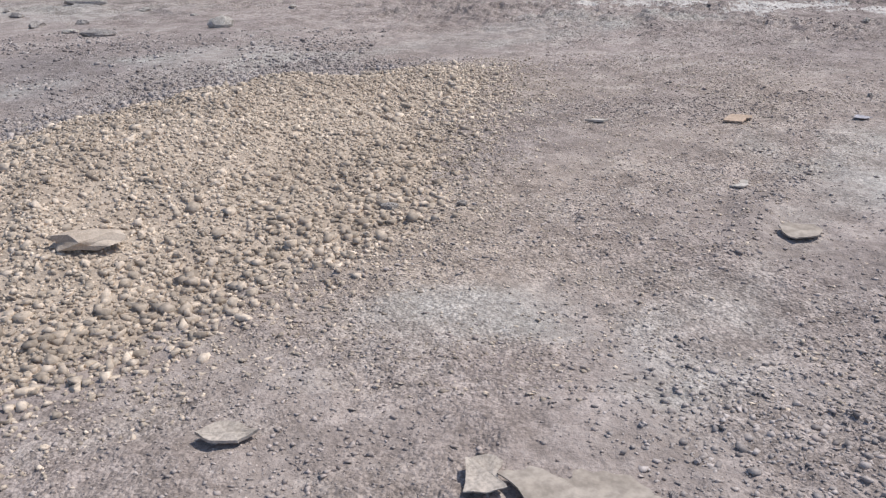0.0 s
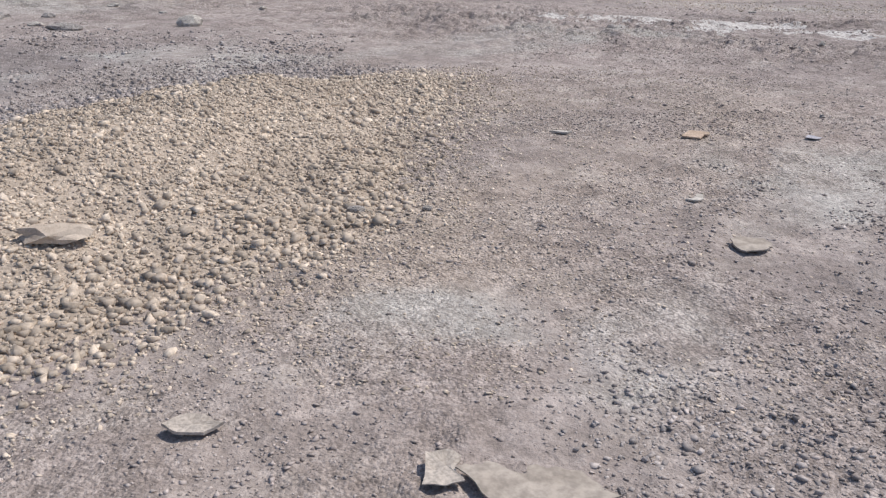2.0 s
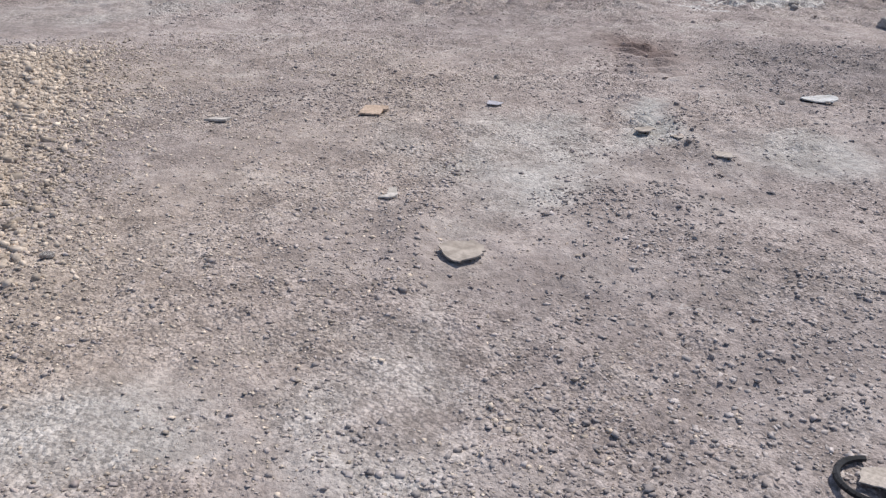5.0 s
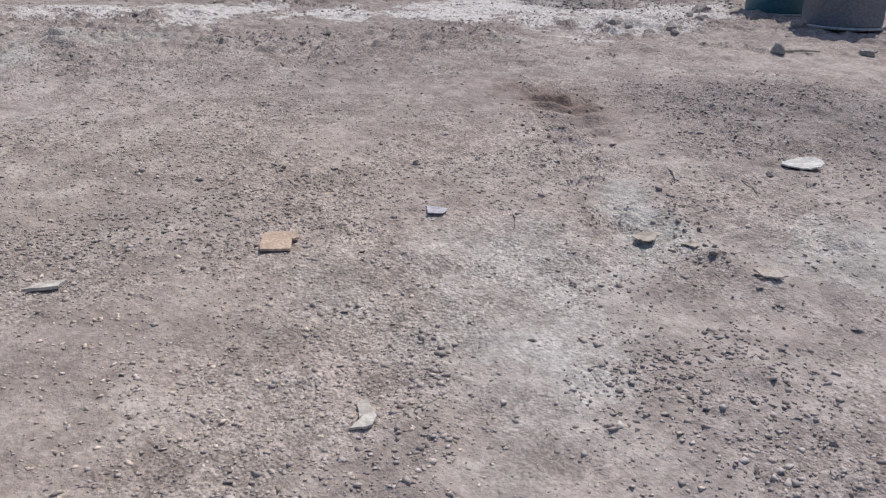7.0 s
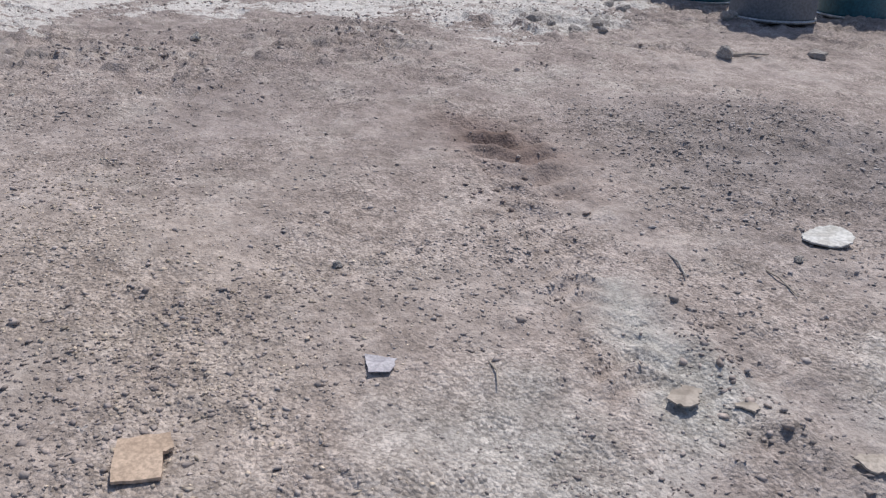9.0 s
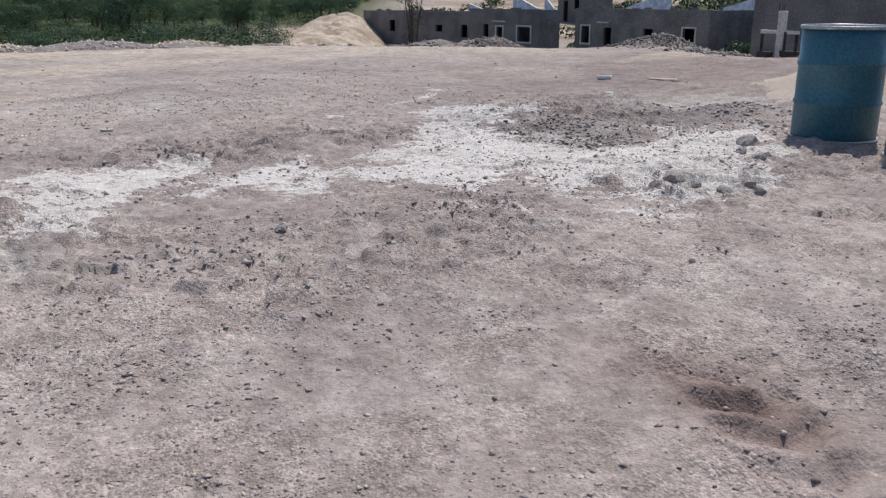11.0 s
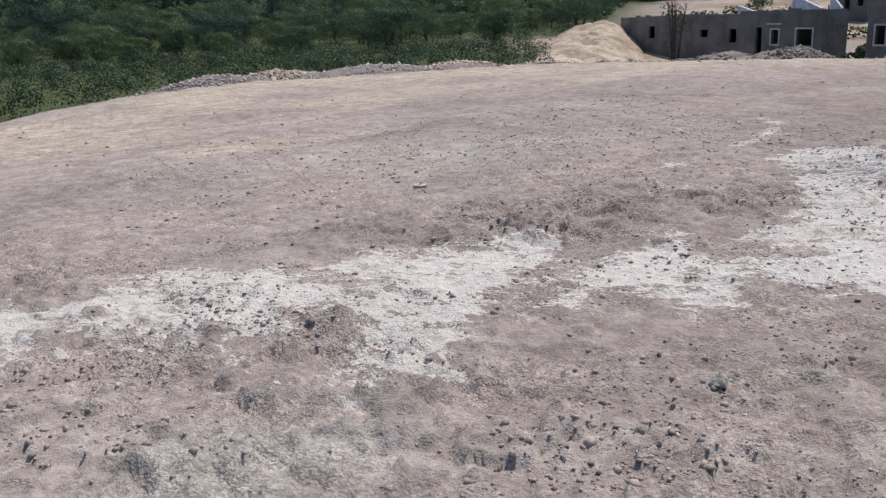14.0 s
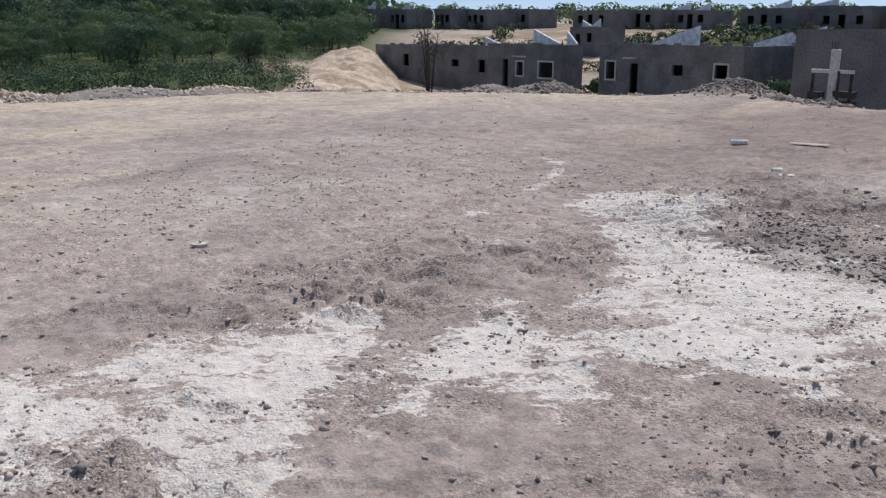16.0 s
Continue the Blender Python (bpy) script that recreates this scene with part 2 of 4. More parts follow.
def plain(name, a, b, coarse, fine, rough=0.9, bump=0.004, vary=None, spread=0.35, metal=0.0, gloss=0.25):
    """Two tones by coarse noise, darkened a little by fine noise; vary: 'island' or 'object' for tone by piece."""
    n = Nodes(name)
    c = n.mix(n.span(n.noise(coarse, 4), 0.35, 0.65), a, b)
    grain = n.noise(fine, 3, 0.65)
    c = n.mix(1.0, c, n.mix(n.span(grain, 0.3, 0.7), (0.72, 0.72, 0.72), (1.18, 1.18, 1.18)), "MULTIPLY")
    if vary:
        v = n.island() if vary == "island" else n.random()
        c = n.mix(1.0, c, n.mix(v, (1 - spread,) * 3, (1 + spread,) * 3), "MULTIPLY")
    n.bump(grain, 0.6, bump)
    return n.done(c, rough, metal, gloss)


def ground_material():
    n = Nodes("dirt_ground")
    broad = n.noise(0.42, 6, 0.66)
    mid = n.noise(3.2, 5, 0.65)
    fine = n.noise(26, 4, 0.7)
    pebble = n.cells(85)
    tone = n.cells(70, "Color")
    tone2 = n.cells(170, "Color")
    c = n.mix(n.span(broad, 0.38, 0.60), (0.315, 0.272, 0.256), (0.405, 0.352, 0.327))
    c = n.mix(n.span(mid, 0.45, 0.72), c, (0.43, 0.385, 0.357))
    c = n.mix(n.span(n.noise(1.3, 5, 0.6), 0.56, 0.75), c, (0.30, 0.259, 0.244))
    c = n.mix(n.attribute("tan"), c, (0.43, 0.36, 0.295))
    c = n.mix(n.attribute("dark"), c, (0.26, 0.232, 0.224))
    c = n.mix(n.attribute("pale"), c, (0.46, 0.445, 0.418))
    c = n.mix(n.attribute("rim"), c, n.mix(n.span(mid, 0.4, 0.65), (0.46, 0.395, 0.325), (0.58, 0.51, 0.43)))
    c = n.mix(n.attribute("earth"), c, (0.22, 0.165, 0.145))
    c = n.mix(n.attribute("sand"), c, n.mix(n.span(n.noise(0.16, 5, 0.65), 0.42, 0.6), (0.28, 0.225, 0.175), (0.47, 0.395, 0.315)))
    c = n.mix(n.attribute("green"), c, n.mix(n.span(mid, 0.4, 0.6), (0.05, 0.07, 0.03), (0.10, 0.12, 0.05)))
    grit = n.mix(0.5, tone, tone2)
    bw = n.tree.nodes.new("ShaderNodeRGBToBW")
    n.put(grit, bw.inputs[0])
    gritty = n.span(n.noise(1.5, 4, 0.6), 0.40, 0.60, 0.28, 1.0)
    c = n.mix(gritty, c, n.mix(1.0, c, n.mix(n.span(bw.outputs[0], 0.2, 0.8), (0.64, 0.63, 0.62), (1.28, 1.27, 1.26)), "MULTIPLY"))
    c = n.mix(1.0, c, n.mix(n.span(fine, 0.32, 0.68), (0.84, 0.83, 0.82), (1.11, 1.11, 1.11)), "MULTIPLY")
    c = n.mix(1.0, c, n.mix(n.span(n.noise(5.5, 5, 0.65), 0.34, 0.66), (0.82, 0.81, 0.80), (1.12, 1.12, 1.12)), "MULTIPLY")
    # lime dust, broken up by clods and wear
    streak = n.tree.nodes.new("ShaderNodeMapping")
    streak.vector_type = "TEXTURE"
    streak.inputs["Rotation"].default_value, streak.inputs["Scale"].default_value = (0, 0, radians(-36)), (1.9, 0.55, 1)
    n.put(n.coords(), streak.inputs[0])
    worn = n.math("MULTIPLY", n.span(n.noise(5, 8, 0.78, streak.outputs[0]), 0.40, 0.60), 0.58)
    worn = n.math("ADD", worn, n.math("MULTIPLY", n.span(n.noise(2.6, 4, 0.6), 0.38, 0.62), 0.46))
    worn = n.math("ADD", worn, n.math("MULTIPLY", n.span(n.noise(30, 5, 0.7), 0.38, 0.62), 0.36))
    lime = n.span(n.math("SUBTRACT", n.attribute("lime"), worn), -0.07, 0.05)
    c = n.mix(n.math("MULTIPLY", lime, 0.92), c, n.mix(n.span(fine, 0.3, 0.7), (0.53, 0.50, 0.47), (0.68, 0.65, 0.62)))
    height = n.math("ADD", n.math("MULTIPLY", fine, 0.8), n.math("MULTIPLY", n.math("MULTIPLY", pebble, gritty), -0.6))
    height = n.math("ADD", height, n.math("MULTIPLY", n.noise(16, 5, 0.68), 1.5))
    crust = n.math("MULTIPLY", n.attribute("churn"), n.math("ABSOLUTE", n.math("SUBTRACT", n.noise(11, 6, 0.72, streak.outputs[0]), 0.5)))
    height = n.math("ADD", height, n.math("MULTIPLY", crust, 2.2))
    n.bump(height, 0.9, 0.012)
    return n.done(c, 0.95, 0.0, 0.15)


M_GROUND = ground_material()
M_HEAP = plain("heap_grit", (0.40, 0.328, 0.262), (0.50, 0.415, 0.335), 2.5, 60, 0.95, 0.012)
M_STONE = plain("limestone_bits", (0.47, 0.392, 0.315), (0.60, 0.507, 0.412), 1.2, 40, 0.95, 0.004, "island", 0.34)
M_STONE_OB = plain("limestone_piece", (0.45, 0.37, 0.295), (0.57, 0.485, 0.40), 2.0, 40, 0.92, 0.004, "object", 0.25)
M_GREY_STONE = plain("grey_chips", (0.345, 0.303, 0.283), (0.445, 0.397, 0.372), 1.2, 40, 0.95, 0.004, "island", 0.30)
M_RUBBLE = plain("dark_rubble", (0.18, 0.162, 0.15), (0.26, 0.235, 0.218), 1.2, 40, 0.92, 0.004, "island", 0.36)
M_MOUND = plain("mound_dirt", (0.19, 0.168, 0.155), (0.27, 0.24, 0.222), 3, 30, 0.95, 0.02)
M_EARTH = plain("reddish_clods", (0.24, 0.19, 0.17), (0.33, 0.27, 0.245), 1.2, 40, 0.95, 0.004, "island", 0.30)
M_BANK = plain("eroded_soil", (0.30, 0.235, 0.175), (0.52, 0.435, 0.345), 0.55, 4, 0.95, 0.02)
M_CLOD = plain("dirt_crumbs", (0.34, 0.288, 0.264), (0.45, 0.39, 0.355), 1.2, 40, 0.95, 0.004, "island", 0.28)
M_CLOD_OB = plain("dirt_clod", (0.36, 0.313, 0.29), (0.47, 0.418, 0.39), 30, 90, 0.95, 0.004, "object", 0.16)
M_ROCK = plain("grey_rock", (0.32, 0.29, 0.268), (0.45, 0.415, 0.38), 5, 30, 0.92, 0.012)
M_PALE_ROCK = plain("pale_rock", (0.44, 0.40, 0.35), (0.56, 0.52, 0.47), 5, 30, 0.92, 0.010)
M_SAND = plain("sand", (0.37, 0.315, 0.26), (0.44, 0.38, 0.32), 1.1, 45, 0.95, 0.010)
M_BLOCK = plain("cement_block", (0.15, 0.146, 0.144), (0.22, 0.213, 0.208), 0.9, 14, 0.95, 0.01)
M_RENDER = plain("cement_render", (0.15, 0.147, 0.146), (0.20, 0.195, 0.191), 0.7, 12, 0.93, 0.006)
M_TRIM = plain("pale_mortar", (0.50, 0.48, 0.45), (0.60, 0.58, 0.54), 1.5, 20, 0.9, 0.004)
M_WHITE = plain("white_primer", (0.66, 0.68, 0.72), (0.74, 0.76, 0.79), 0.8, 4, 0.85, 0.0005)
M_DARKWOOD = plain("weathered_timber", (0.03, 0.028, 0.027), (0.06, 0.052, 0.048), 3, 40, 0.9, 0.006)
M_BARK = plain("bark", (0.06, 0.05, 0.042), (0.12, 0.10, 0.085), 3, 30, 0.95, 0.01)
def leaf_material(name, a, b):
    n = Nodes(name)
    c = n.mix(n.island(), a, b)
    c = n.mix(n.random(), n.mix(1.0, c, (0.48, 0.60, 0.80), "MULTIPLY"), n.mix(1.0, c, (1.22, 1.18, 0.95), "MULTIPLY"))
    n.done(c, 0.65, 0.0, 0.3)
    through_light = n.tree.nodes.new("ShaderNodeBsdfTranslucent")
    both = n.tree.nodes.new("ShaderNodeMixShader")
    both.inputs[0].default_value = 0.38
    n.put(c, through_light.inputs["Color"])
    n.put(n.bsdf.outputs[0], both.inputs[1])
    n.put(through_light.outputs[0], both.inputs[2])
    n.put(both.outputs[0], n.tree.nodes["Material Output"].inputs["Surface"])
    return n.material


M_LEAF = leaf_material("leaves", (0.060, 0.108, 0.058), (0.138, 0.196, 0.096))
M_LEAF_DARK = leaf_material("dark_leaves", (0.044, 0.086, 0.055), (0.105, 0.160, 0.094))
M_WEED = plain("weed_leaves", (0.050, 0.085, 0.042), (0.092, 0.135, 0.064), 0.5, 6, 0.75, 0.002, "island", 0.4)
M_TEAL = plain("teal_paint", (0.03, 0.125, 0.165), (0.045, 0.155, 0.195), 3, 50, 0.42, 0.001, None, 0, 0.0, 0.5)
M_GREYPAINT = plain("grey_blue_paint", (0.16, 0.175, 0.20), (0.20, 0.215, 0.235), 3, 50, 0.5, 0.001, None, 0, 0.0, 0.5)
M_RIM = plain("bare_steel", (0.35, 0.36, 0.37), (0.5, 0.5, 0.5), 8, 60, 0.4, 0.001, None, 0, 0.8)
M_CARD = plain("brown_cardboard", (0.47, 0.355, 0.265), (0.54, 0.415, 0.315), 8, 90, 0.9, 0.001)
M_PAPER = plain("dusty_paper", (0.42, 0.365, 0.31), (0.50, 0.44, 0.38), 8, 90, 0.9, 0.001)
M_CEMENTBAG = plain("tan_sack_paper", (0.36, 0.31, 0.26), (0.43, 0.375, 0.32), 9, 25, 0.9, 0.002)
M_PLASTIC = plain("white_plastic", (0.46, 0.44, 0.40), (0.62, 0.61, 0.58), 14, 60, 0.5, 0.001)
M_VIOLET = plain("violet_wrapper", (0.38, 0.36, 0.385), (0.50, 0.475, 0.495), 30, 90, 0.5, 0.001)
M_RUBBER = plain("black_rubber", (0.02, 0.02, 0.022), (0.04, 0.04, 0.042), 8, 60, 0.7, 0.001)
M_FOAM = plain("white_foam", (0.72, 0.69, 0.64), (0.80, 0.77, 0.72), 6, 40, 0.8, 0.001)

# ---- mesh helpers ----


def mesh_of(name, verts, faces, material, smooth=False):
    me = bpy.data.meshes.new(name)
    me.from_pydata(verts, [], faces)
    me.materials.append(material)
    if smooth:
        me.polygons.foreach_set("use_smooth", [True] * len(me.polygons))
    me.update()
    return me


def from_arrays(name, verts, tris, material, smooth=False):
    me = bpy.data.meshes.new(name)
    me.vertices.add(len(verts))
    me.vertices.foreach_set("co", np.ascontiguousarray(verts, np.float32).ravel())
    k = tris.shape[1]
    me.loops.add(tris.size)
    me.loops.foreach_set("vertex_index", np.ascontiguousarray(tris, np.int32).ravel())
    me.polygons.add(len(tris))
    me.polygons.foreach_set("loop_start", np.arange(0, tris.size, k, dtype=np.int32))
    me.polygons.foreach_set("loop_total", np.full(len(tris), k, np.int32))
    if smooth:
        me.polygons.foreach_set("use_smooth", np.ones(len(tris), bool))
    me.materials.append(material)
    me.update(calc_edges=True)
    return me


def part(name, bm, material, parent=None, label="", smooth=False):
    me = bpy.data.meshes.new(name)
    bm.to_mesh(me)
    bm.free()
    me.materials.append(material)
    if smooth:
        me.polygons.foreach_set("use_smooth", [True] * len(me.polygons))
    ob = new(name, me)
    if parent:
        ob.parent = parent
    return tagged(ob, label)


def box(bm, lo, hi, turn=None, jitter=0.0):
    lo, hi = Vector(lo), Vector(hi)
    m = Matrix.Translation((lo + hi) / 2) @ Matrix.Diagonal((*(hi - lo), 1))
    vs = bmesh.ops.create_cube(bm, size=1, matrix=(turn @ m) if turn else m)["verts"]
    if jitter:
        for v in vs:
            v.co += Vector(random.uniform(-jitter, jitter) for _ in range(3))
    return vs


def tube(bm, a, b, r0, r1, sides=7):
    a, b = Vector(a), Vector(b)
    d = b - a
    m = Matrix.Translation((a + b) / 2) @ d.to_track_quat("Z", "Y").to_matrix().to_4x4()
    bmesh.ops.create_cone(bm, cap_ends=True, segments=sides, radius1=r0, radius2=r1, depth=d.length, matrix=m)


CHIP = np.array([(x, y, z) for x in (-1, 1) for y in (-1, 1) for z in (-1, 1)], float) * 0.72
CHIP_TRI = np.array([tuple(int(c) for c in t) for t in "013 032 467 475 045 051 276 237 026 064 157 173".split()])
OCTA = np.array([(1, 0, 0), (-1, 0, 0), (0, 1, 0), (0, -1, 0), (0, 0, 1), (0, 0, -1)], float)
OCTA_TRI = np.array([(4, 0, 2), (4, 2, 1), (4, 1, 3), (4, 3, 0), (5, 2, 0), (5, 1, 2), (5, 3, 1), (5, 0, 3)])


def stone_cloud(name, xs, ys, zs, sizes, material, seed, flat=0.58, fine=False):
    """Many small broken stones, joined into one mesh."""
    rng = np.random.default_rng(seed)
    n = len(xs)
    shape, tri = (OCTA, OCTA_TRI) if fine else (CHIP, CHIP_TRI)
    k = len(shape)
    v = shape[None] * (1 + rng.uniform(-0.45, 0.32, (n, k, 1))) + rng.normal(0, 0.17, (n, k, 3))
    v = v * rng.uniform(0.6, 1.35, (n, 1, 3)) * np.array([1, 1, flat])
    a = rng.uniform(0, 2 * np.pi, n)
    c, s = np.cos(a)[:, None], np.sin(a)[:, None]
    v = np.stack([v[..., 0] * c - v[..., 1] * s, v[..., 0] * s + v[..., 1] * c, v[..., 2]], -1)
    tilt = rng.uniform(-0.5, 0.5, (n, 1))
    v = np.stack([v[..., 0], v[..., 1] * np.cos(tilt) - v[..., 2] * np.sin(tilt), v[..., 1] * np.sin(tilt) + v[..., 2] * np.cos(tilt)], -1)
    v = v * np.asarray(sizes)[:, None, None] + np.stack([xs, ys, zs + 0.08 * np.asarray(sizes)], -1)[:, None]
    tris = (tri[None] + k * np.arange(n)[:, None, None]).reshape(-1, 3)
    return new(name, from_arrays(name, v.reshape(-1, 3), tris, material))


def rock_mesh(name, seed, material, squash=(1, 1, 0.7), rough=0.22, cuts=2):
    rng = random.Random(seed)
    bm = bmesh.new()
    bmesh.ops.create_icosphere(bm, subdivisions=cuts, radius=1)
    off = Vector((rng.uniform(0, 50), rng.uniform(0, 50), rng.uniform(0, 50)))
    for v in bm.verts:
        v.co *= 1 + rough * 1.6 * noise.noise(v.co * 1.1 + off) + rough * 0.7 * noise.noise(v.co * 2.7 + off)
        v.co = Vector((v.co.x * squash[0], v.co.y * squash[1], max(v.co.z, -0.55) * squash[2]))
    me = bpy.data.meshes.new(name)
    bm.to_mesh(me)
    bm.free()
    me.materials.append(material)
    return me


# ---- ground sheet ----


def spaced(lo, hi, step, growth, limit):
    core = list(np.arange(lo, hi, step))
    left, right, s = [core[0]], [core[-1]], step
    while right[-1] < limit:
        s *= growth
        right.append(right[-1] + s)
        left.append(left[-1] - s)
    return np.array(left[:0:-1] + core + right[1:])


gx, gy = spaced(0.9, 10.2, 0.018, 1.045, 900), spaced(0.4, 10.7, 0.018, 1.045, 900)
GX, GY = np.meshgrid(gx, gy)
G_RELIEF, G_CHURN = relief(GX, GY), churned(GX, GY)
GZ = level(GX, GY) + G_RELIEF
nx, ny = len(gx), len(gy)
idx = np.arange(nx * ny).reshape(ny, nx)
quads = np.stack([idx[:-1, :-1], idx[:-1, 1:], idx[1:, 1:], idx[1:, :-1]], -1).reshape(-1, 4)
ground_mesh = from_arrays("ground", np.stack([GX, GY, GZ], -1).reshape(-1, 3), quads, M_GROUND, True)
ground = tagged(new("ground", ground_mesh), "bare grey-brown gravelly dirt with white lime dust", "ground", kind="structure")


def mask(name, values):
    a = ground_mesh.attributes.new(name, "FLOAT", "POINT")
    a.data.foreach_set("value", np.clip(values, 0, 1).astype(np.float32).ravel())


lime = 0.57 * within(GX, GY, LIME, 0.24, 0.5)
for ring, gain in ((LIME_WEST, 0.50), (LIME_MID, 0.54), (LIME_JOIN, 0.52), (LIME_EAST, 0.62)):
    lime = np.maximum(lime, lime * 0.6 + gain * within(GX, GY, ring, 0.16, 0.55, 72))
lime = np.maximum(lime, 0.42 * within(GX, GY, LIME_SPOT, 0.2, 0.3))
for a, b in (((9.9, 11.8), (10.1, 12.4)), ((8.6, 10.9), (9.9, 11.8)), ((6.38, 7.06), (6.6, 6.8)), ((7.6, 10.5), (7.9, 10.4))):
    lime = np.maximum(lime, 0.45 * np.exp(-((along(GX, GY, a, b) / 0.11) ** 2)))
lumps = within(GX, GY, DARK_LUMPS, 0.25, 0.5)
bumps = G_RELIEF - 0.05 * fbm(GX, GY, 0.7, 2, 5)
mask("lime", lime * (1 - 0.62 * lumps) - 8.0 * np.clip(bumps - 0.017, -0.012, 0.03) * ramp(lime, 0, 0.3))
tan = 0.75 * np.exp(-(((GX - 1.6) / 1.4) ** 2 + ((GY - 2.6) / 2.6) ** 2)) + 0.35 * np.exp(-(((GX - 3.8) / 1.0) ** 2 + ((GY - 4.2) / 1.4) ** 2))
rim = ramp(outside(GX, GY, FIELD), -5.0, -1.0) * ramp(GY - 0.9 * GX, -4, 6) * (0.75 + 0.9 * fbm(GX, GY, 0.8, 4, 74))
streaks = ramp(fbm(0.35 * GX + 0.12 * GY, GY - 0.3 * GX, 0.9, 4, 76), 0.12, 0.4) * ramp(GY, 11, 14) * ramp(outside(GX, GY, FIELD), -9, -3)
mask("rim", np.maximum(rim, 0.8 * streaks) * ramp(1.0 - outside(GX, GY, FIELD), 0, 1.5))
mask("tan", tan * (0.8 + 1.2 * fbm(GX, GY, 0.9, 3, 73)))
dark = 0.55 * within(GX, GY, CLOD_EAST, 0.35) + 0.28 * within(GX, GY, CLOD_FIELD, 0.15)
dark = dark + 0.9 * np.exp(-(((GX + 1.2) / 1.5) ** 2 + ((GY - 4.9) / 1.3) ** 2)) + 0.8 * np.exp(-(((GX - 10.3) / 0.8) ** 2 + ((GY - 8.1) / 0.8) ** 2))
dark = dark + 0.75 * lumps + 0.9 * np.exp(-(((GX - 4.7) / 0.8) ** 2 + ((GY - 9.75) / 0.3) ** 2)) + 1.0 * np.exp(-(((GX - 15) / 5.5) ** 2 + ((GY - 11.3) / 3.0) ** 2))
dark = dark + 0.25 * ramp(bumps, 0.02, 0.045) * G_CHURN
field_streak = ramp(fbm(0.4 * GX - 0.2 * GY, GY - 0.35 * GX, 0.8, 4, 78), 0.0, 0.35) * ramp(GY + 0.2 * GX, 10.5, 12.5)
dark = dark + 0.6 * field_streak
mask("dark", dark * (0.75 + 1.4 * fbm(GX, GY, 1.3, 3, 75)))
pale = 0.75 * within(GX, GY, DUSTY_LANE, 0.14, 0.3) + 0.95 * within(GX, GY, DUSTY_RUT, 0.10, 0.2) + 0.6 * within(GX, GY, DUSTY_PATCH, 0.10, 0.2) + 0.6 * within(GX, GY, DUSTY_SMEAR, 0.14, 0.3)
pale = pale + 0.7 * np.exp(-(((GX + 3.4) / 1.6) ** 2 + ((GY - 8.6) / 1.0) ** 2)) + 0.55 * np.exp(-(((GX - 6.6) / 2.2) ** 2 + ((GY - 12.4) / 0.8) ** 2)) + 0.6 * ramp(fbm(GX, GY, 0.55, 4, 77), 0.22, 0.5)
mask("pale", pale * (0.8 + 1.0 * fbm(GX, GY, 2.2, 4, 79)))
mask("churn", G_CHURN)
mask("earth", 0.5 * np.exp(-(((GX - 15.5) / 5) ** 2 + ((GY - 11.5) / 3.2) ** 2)) + 0.75 * np.exp(-(((GX - 5.68) / 0.26) ** 2 + ((GY - 4.7) / 0.55) ** 2)) * (1 + fbm(GX, GY, 3, 2, 81)))
far_out = outside(GX, GY, FIELD)
bank = np.exp(-(((GX - 32.5) / 5.0) ** 2 + ((GY - 54) / 8.0) ** 2)) * 1.8
east = ramp(GX - 0.72 * GY, -9, 2)
mask("sand", np.maximum(0, np.maximum(bank, ramp(far_out, 4, 12) * east * (0.75 + fbm(GX, GY, 0.08, 3, 83)))))
mask("green", ramp(far_out, 1.2, 5.0) * (1 - east) * (1 - np.clip(bank, 0, 1)) + ramp(far_out, 12, 25) * east * ramp(fbm(GX, GY, 0.10, 3, 85), 0.05, 0.3))

# ---- buildings ----


def wall_with_openings(name, material, parent, x0, x1, y0, y1, z0, z1, openings, label=""):
    """A wall of thickness x1 - x0 along y, with rectangular holes right through."""
    ys = sorted({y0, y1, *[v for o in openings for v in o[:2] if y0 < v < y1]})
    zs = sorted({z0, z1, *[v for o in openings for v in o[2:4] if z0 < v < z1]})
    solid = {}
    for i in range(len(ys) - 1):
        for j in range(len(zs) - 1):
            cy, cz = (ys[i] + ys[i + 1]) / 2, (zs[j] + zs[j + 1]) / 2
            solid[i, j] = not any(o[0] < cy < o[1] and o[2] < cz < o[3] for o in openings)
    bm = bmesh.new()
    cache = {}

    def vert(x, y, z):
        key = (x, y, z)
        if key not in cache:
            cache[key] = bm.verts.new(key)
        return cache[key]

    for (i, j), full in solid.items():
        if not full:
            continue
        a, b, c, d = ys[i], ys[i + 1], zs[j], zs[j + 1]
        bm.faces.new([vert(x0, a, c), vert(x0, a, d), vert(x0, b, d), vert(x0, b, c)])
        bm.faces.new([vert(x1, a, c), vert(x1, b, c), vert(x1, b, d), vert(x1, a, d)])
        if not solid.get((i - 1, j)):
            bm.faces.new([vert(x0, a, c), vert(x1, a, c), vert(x1, a, d), vert(x0, a, d)])
        if not solid.get((i + 1, j)):
            bm.faces.new([vert(x0, b, c), vert(x0, b, d), vert(x1, b, d), vert(x1, b, c)])
        if not solid.get((i, j - 1)):
            bm.faces.new([vert(x0, a, c), vert(x0, b, c), vert(x1, b, c), vert(x1, a, c)])
        if not solid.get((i, j + 1)):
            bm.faces.new([vert(x0, a, d), vert(x1, a, d), vert(x1, b, d), vert(x0, b, d)])
    bmesh.ops.recalc_face_normals(bm, faces=bm.faces)
    return part(name, bm, material, parent, label)


